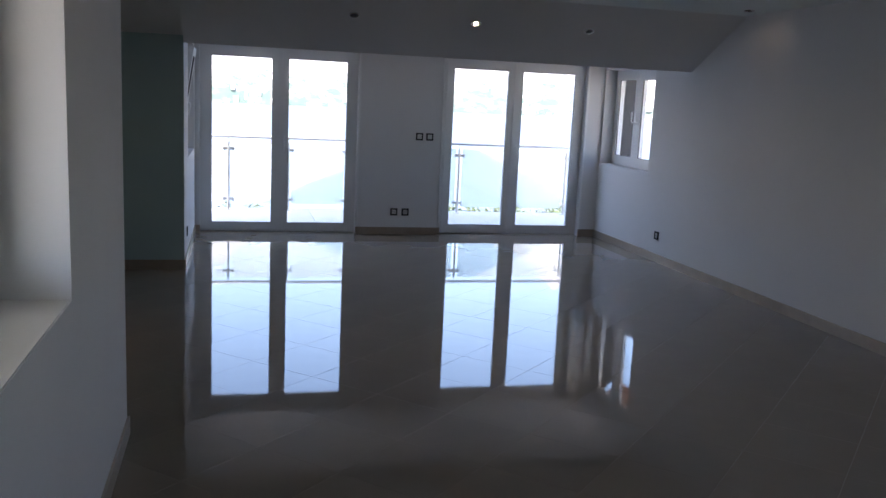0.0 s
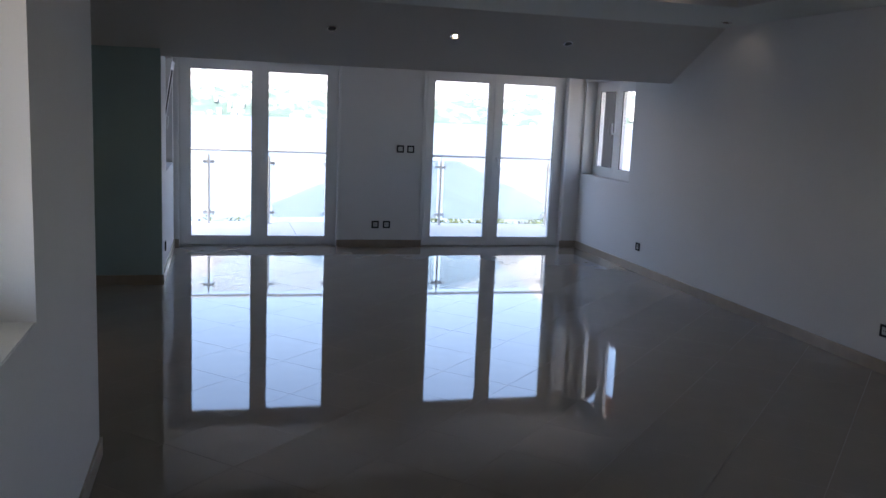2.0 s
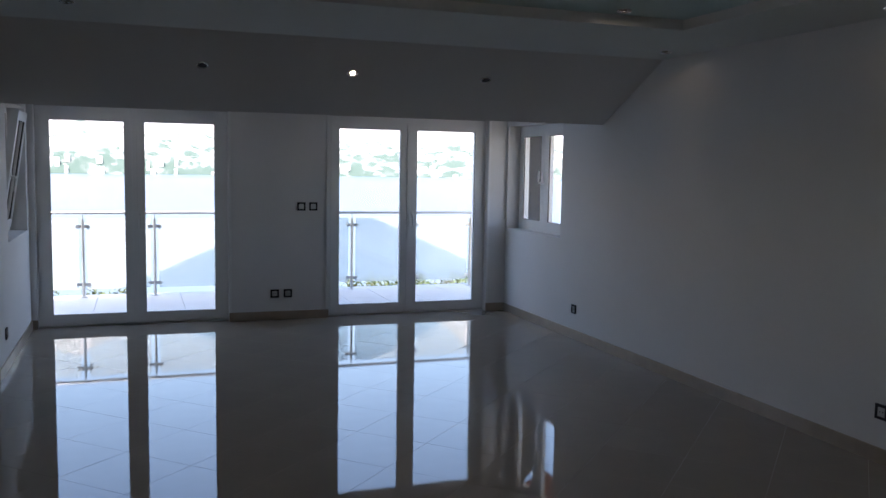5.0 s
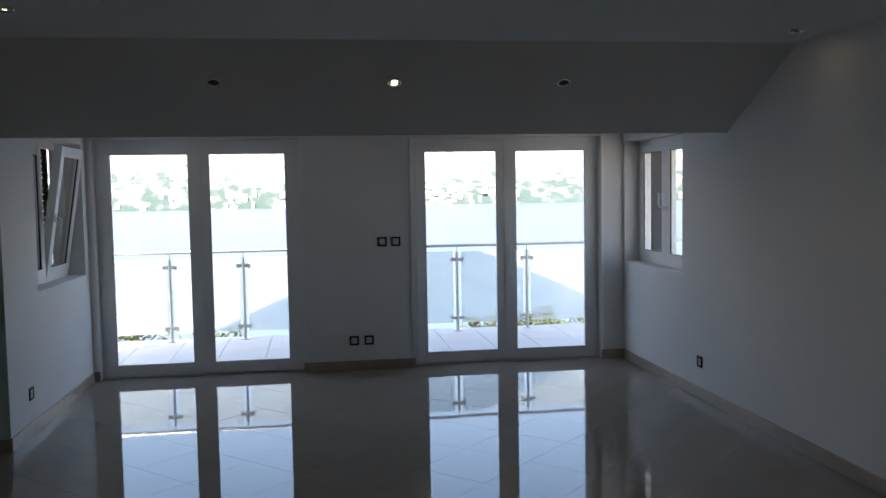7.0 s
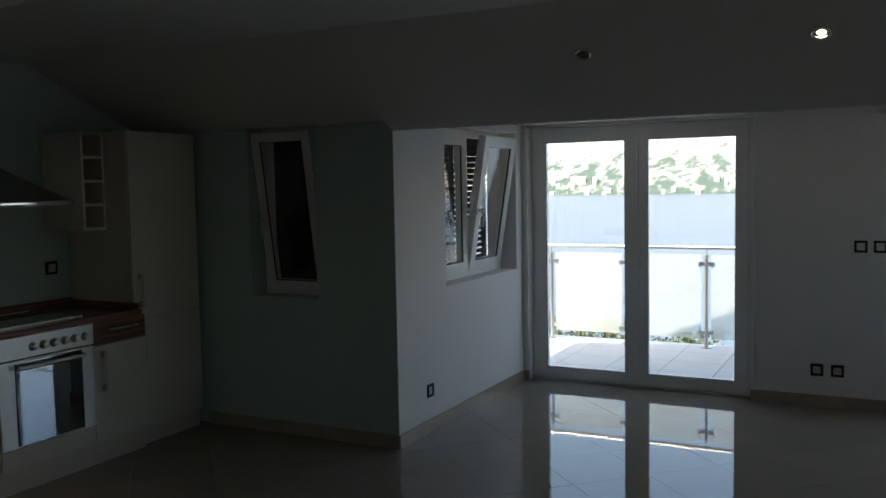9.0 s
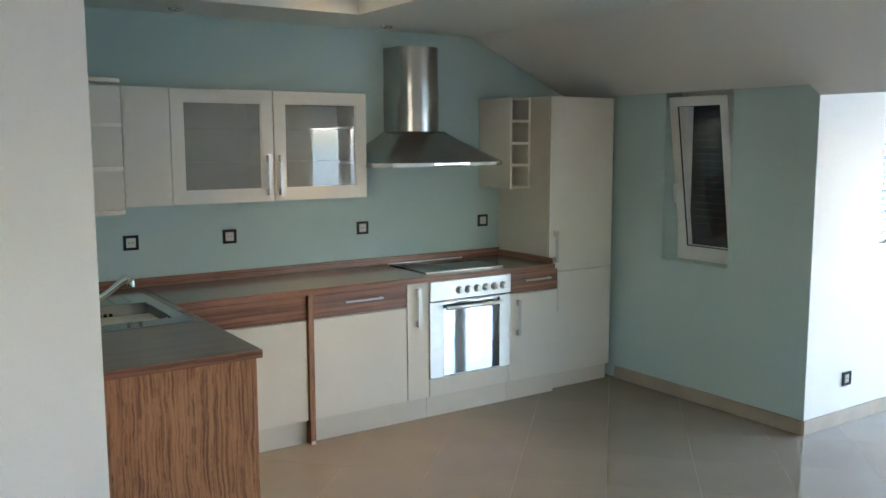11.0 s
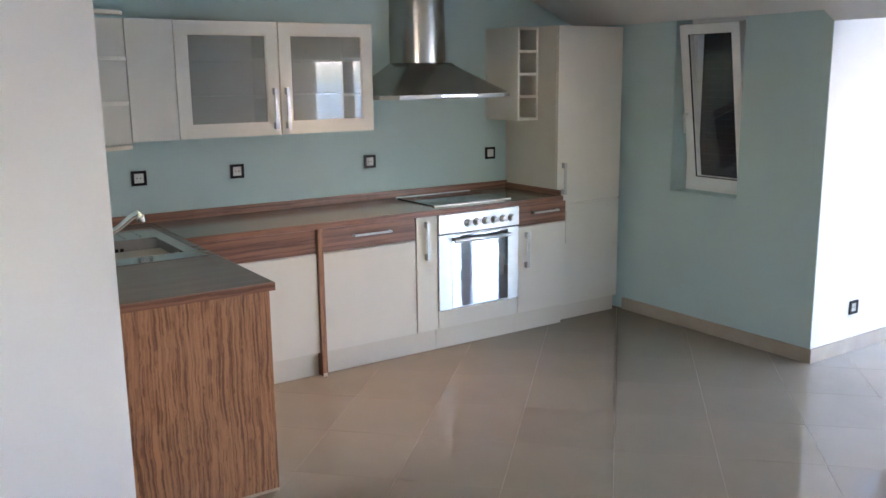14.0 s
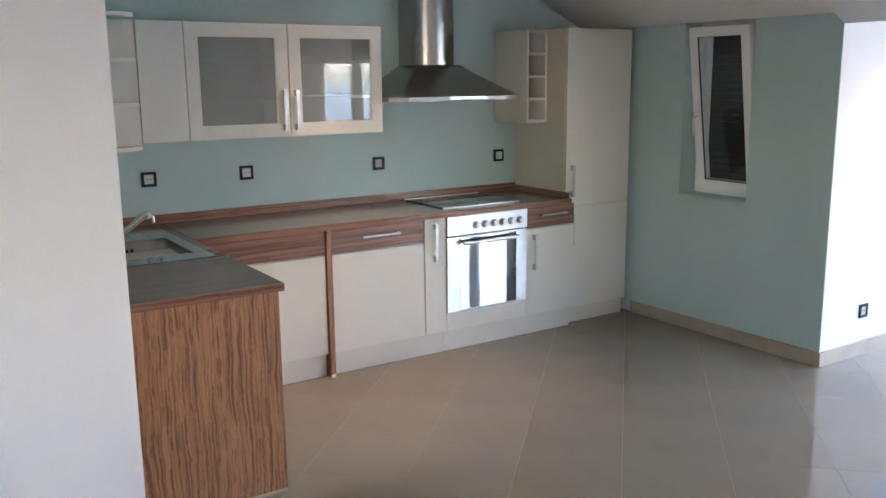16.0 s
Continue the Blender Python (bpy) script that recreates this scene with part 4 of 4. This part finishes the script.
sh = thing("corner_shelf", pose(XK, -5.325, ZU0), "open cream end shelf with four rounded boards", "shelf")
part("back_board", boxes(((XU - 0.018, -0.375, -0.01), (XU - 0.002, -0.001, ZU1 - ZU0)), bevel=0.001), M_cream, sh)
part("side_board", boxes(((0.003, -0.017, -0.01), (XU - 0.036, -0.001, ZU1 - ZU0)), bevel=0.001), M_creamd, sh)
part("end_panel", boxes(((XU - 0.001, -0.383, -0.01), (XU + 0.12, -0.376, ZU1 - ZU0))), M_cream, sh)
for k in range(4):
    z = -0.030 + k * 0.218
    bm = bmesh.new()
    pts = [(XU + 0.001, -0.375), (XU + 0.001, 0.0)] + [(XU - 0.018 + 0.13 * math.sin(radians(a)), -0.20 + 0.20 * math.cos(radians(a))) for a in range(10, 91, 10)] + [(XU + 0.112, -0.375)]
    a = [bm.verts.new((x, y, z)) for x, y in pts]
    b = [bm.verts.new((x, y, z + 0.018)) for x, y in pts]
    for q in range(len(pts)):
        bm.faces.new((a[q], a[(q + 1) % len(pts)], b[(q + 1) % len(pts)], b[q]))
    bm.faces.new(a[::-1])
    bm.faces.new(b)
    part("board", bm, M_creamedge, sh)

wr = thing("wine_rack", pose(XK, -2.845, 1.366), "narrow cream rack with four square openings beside the tall cabinet", "rack")
hh, ww = 0.602, 0.170
part("side_board", boxes(((0.003, 0, 0), (XU, 0.016, hh)), bevel=0.001), M_cream, wr)
part("side_board", boxes(((0.003, ww - 0.016, 0), (XU, ww, hh)), bevel=0.001), M_cream, wr)
part("back_board", boxes(((0.003, 0.016, 0), (0.010, ww - 0.016, hh))), M_creamd, wr)
for k in range(5):
    z = k * (hh - 0.016) / 4
    part("shelf", boxes(((0.010, 0.016, z), (XU - 0.001, ww - 0.016, z + 0.016)), bevel=0.001), M_creamedge, wr)

# ---- floor tiles ----
S = 0.45
tile = bmesh.new()
g = 0.0006
box(tile, (g, g, -0.009), (S - g, S - g, 0.0))
bmesh.ops.bevel(tile, geom=[e for e in tile.edges if all(v.co.z > -0.001 for v in e.verts)], offset=0.0005, segments=1, affect="EDGES")
me_tile = mesh_of("tile", tile, M_tile)
C45 = math.cos(radians(45))
U0, V0 = -2.09, -3.74


def inside(x, y, e=0.0):
    return (XW - e < x < XE + e and YS - e < y < YA + e) or (-e < x < XE + e and YA - e < y < 0.08 + e) or (XK - e < x < XW + e and YK - e < y < YA + e)


extra = bmesh.new()
made = 0
for i in range(-30, 30):
    for j in range(-30, 30):
        u0, v0 = U0 + i * S, V0 + j * S
        cu, cv = u0 + S / 2, v0 + S / 2
        cx, cy = (cu - cv) * C45, (cu + cv) * C45
        grid = [S * (k - 4) / 8 for k in range(9)]
        if not any(inside(cx + (a - b) * C45, cy + (a + b) * C45) for a in grid for b in grid):
            continue
        x, y = (u0 - v0) * C45, (u0 + v0) * C45
        cuts = []
        if cy + S * C45 > 0.08:
            cuts.append(((0, 0.08, 0), (0, 1, 0)))
        if cx + S * C45 > XE + 0.1:
            cuts.append(((XE + 0.05, 0, 0), (1, 0, 0)))
        west = XW if cy < YK - 0.25 else XK if cy - S * C45 < YA else 0.0
        if cx - S * C45 < west - 0.1:
            cuts.append(((west - 0.05, 0, 0), (-1, 0, 0)))
        if cx < -0.3 and cy + S * C45 > YA + 0.1:
            cuts.append(((0, YA + 0.05, 0), (0, 1, 0)))
        if cuts and cy > -10.2:
            bm = bmesh.new()
            bm.from_mesh(me_tile)
            bmesh.ops.transform(bm, matrix=pose(x, y, 0, 0, 0, 45), verts=bm.verts)
            for co, no in cuts:
                bmesh.ops.bisect_plane(bm, geom=bm.verts[:] + bm.edges[:] + bm.faces[:], plane_co=co, plane_no=no, clear_outer=True)
            if not bm.faces:
                continue
            o = new("tile", mesh_of("tile", bm, M_tile))
        elif cy < -10.2:
            bm = bmesh.new()
            bm.from_mesh(me_tile)
            bmesh.ops.transform(bm, matrix=pose(x, y, 0, 0, 0, 45), verts=bm.verts)
            tmp = bpy.data.meshes.new("tmp")
            bm.to_mesh(tmp)
            bm.free()
            extra.from_mesh(tmp)
            continue
        else:
            o = new("tile", me_tile)
            o.matrix_basis = pose(x, y, 0, random.uniform(-0.02, 0.02), random.uniform(-0.02, 0.02), 45)
        o.parent = floor
        made += 1
t = part("tiles", extra, M_tile, floor)
t["kind"] = "stuff"
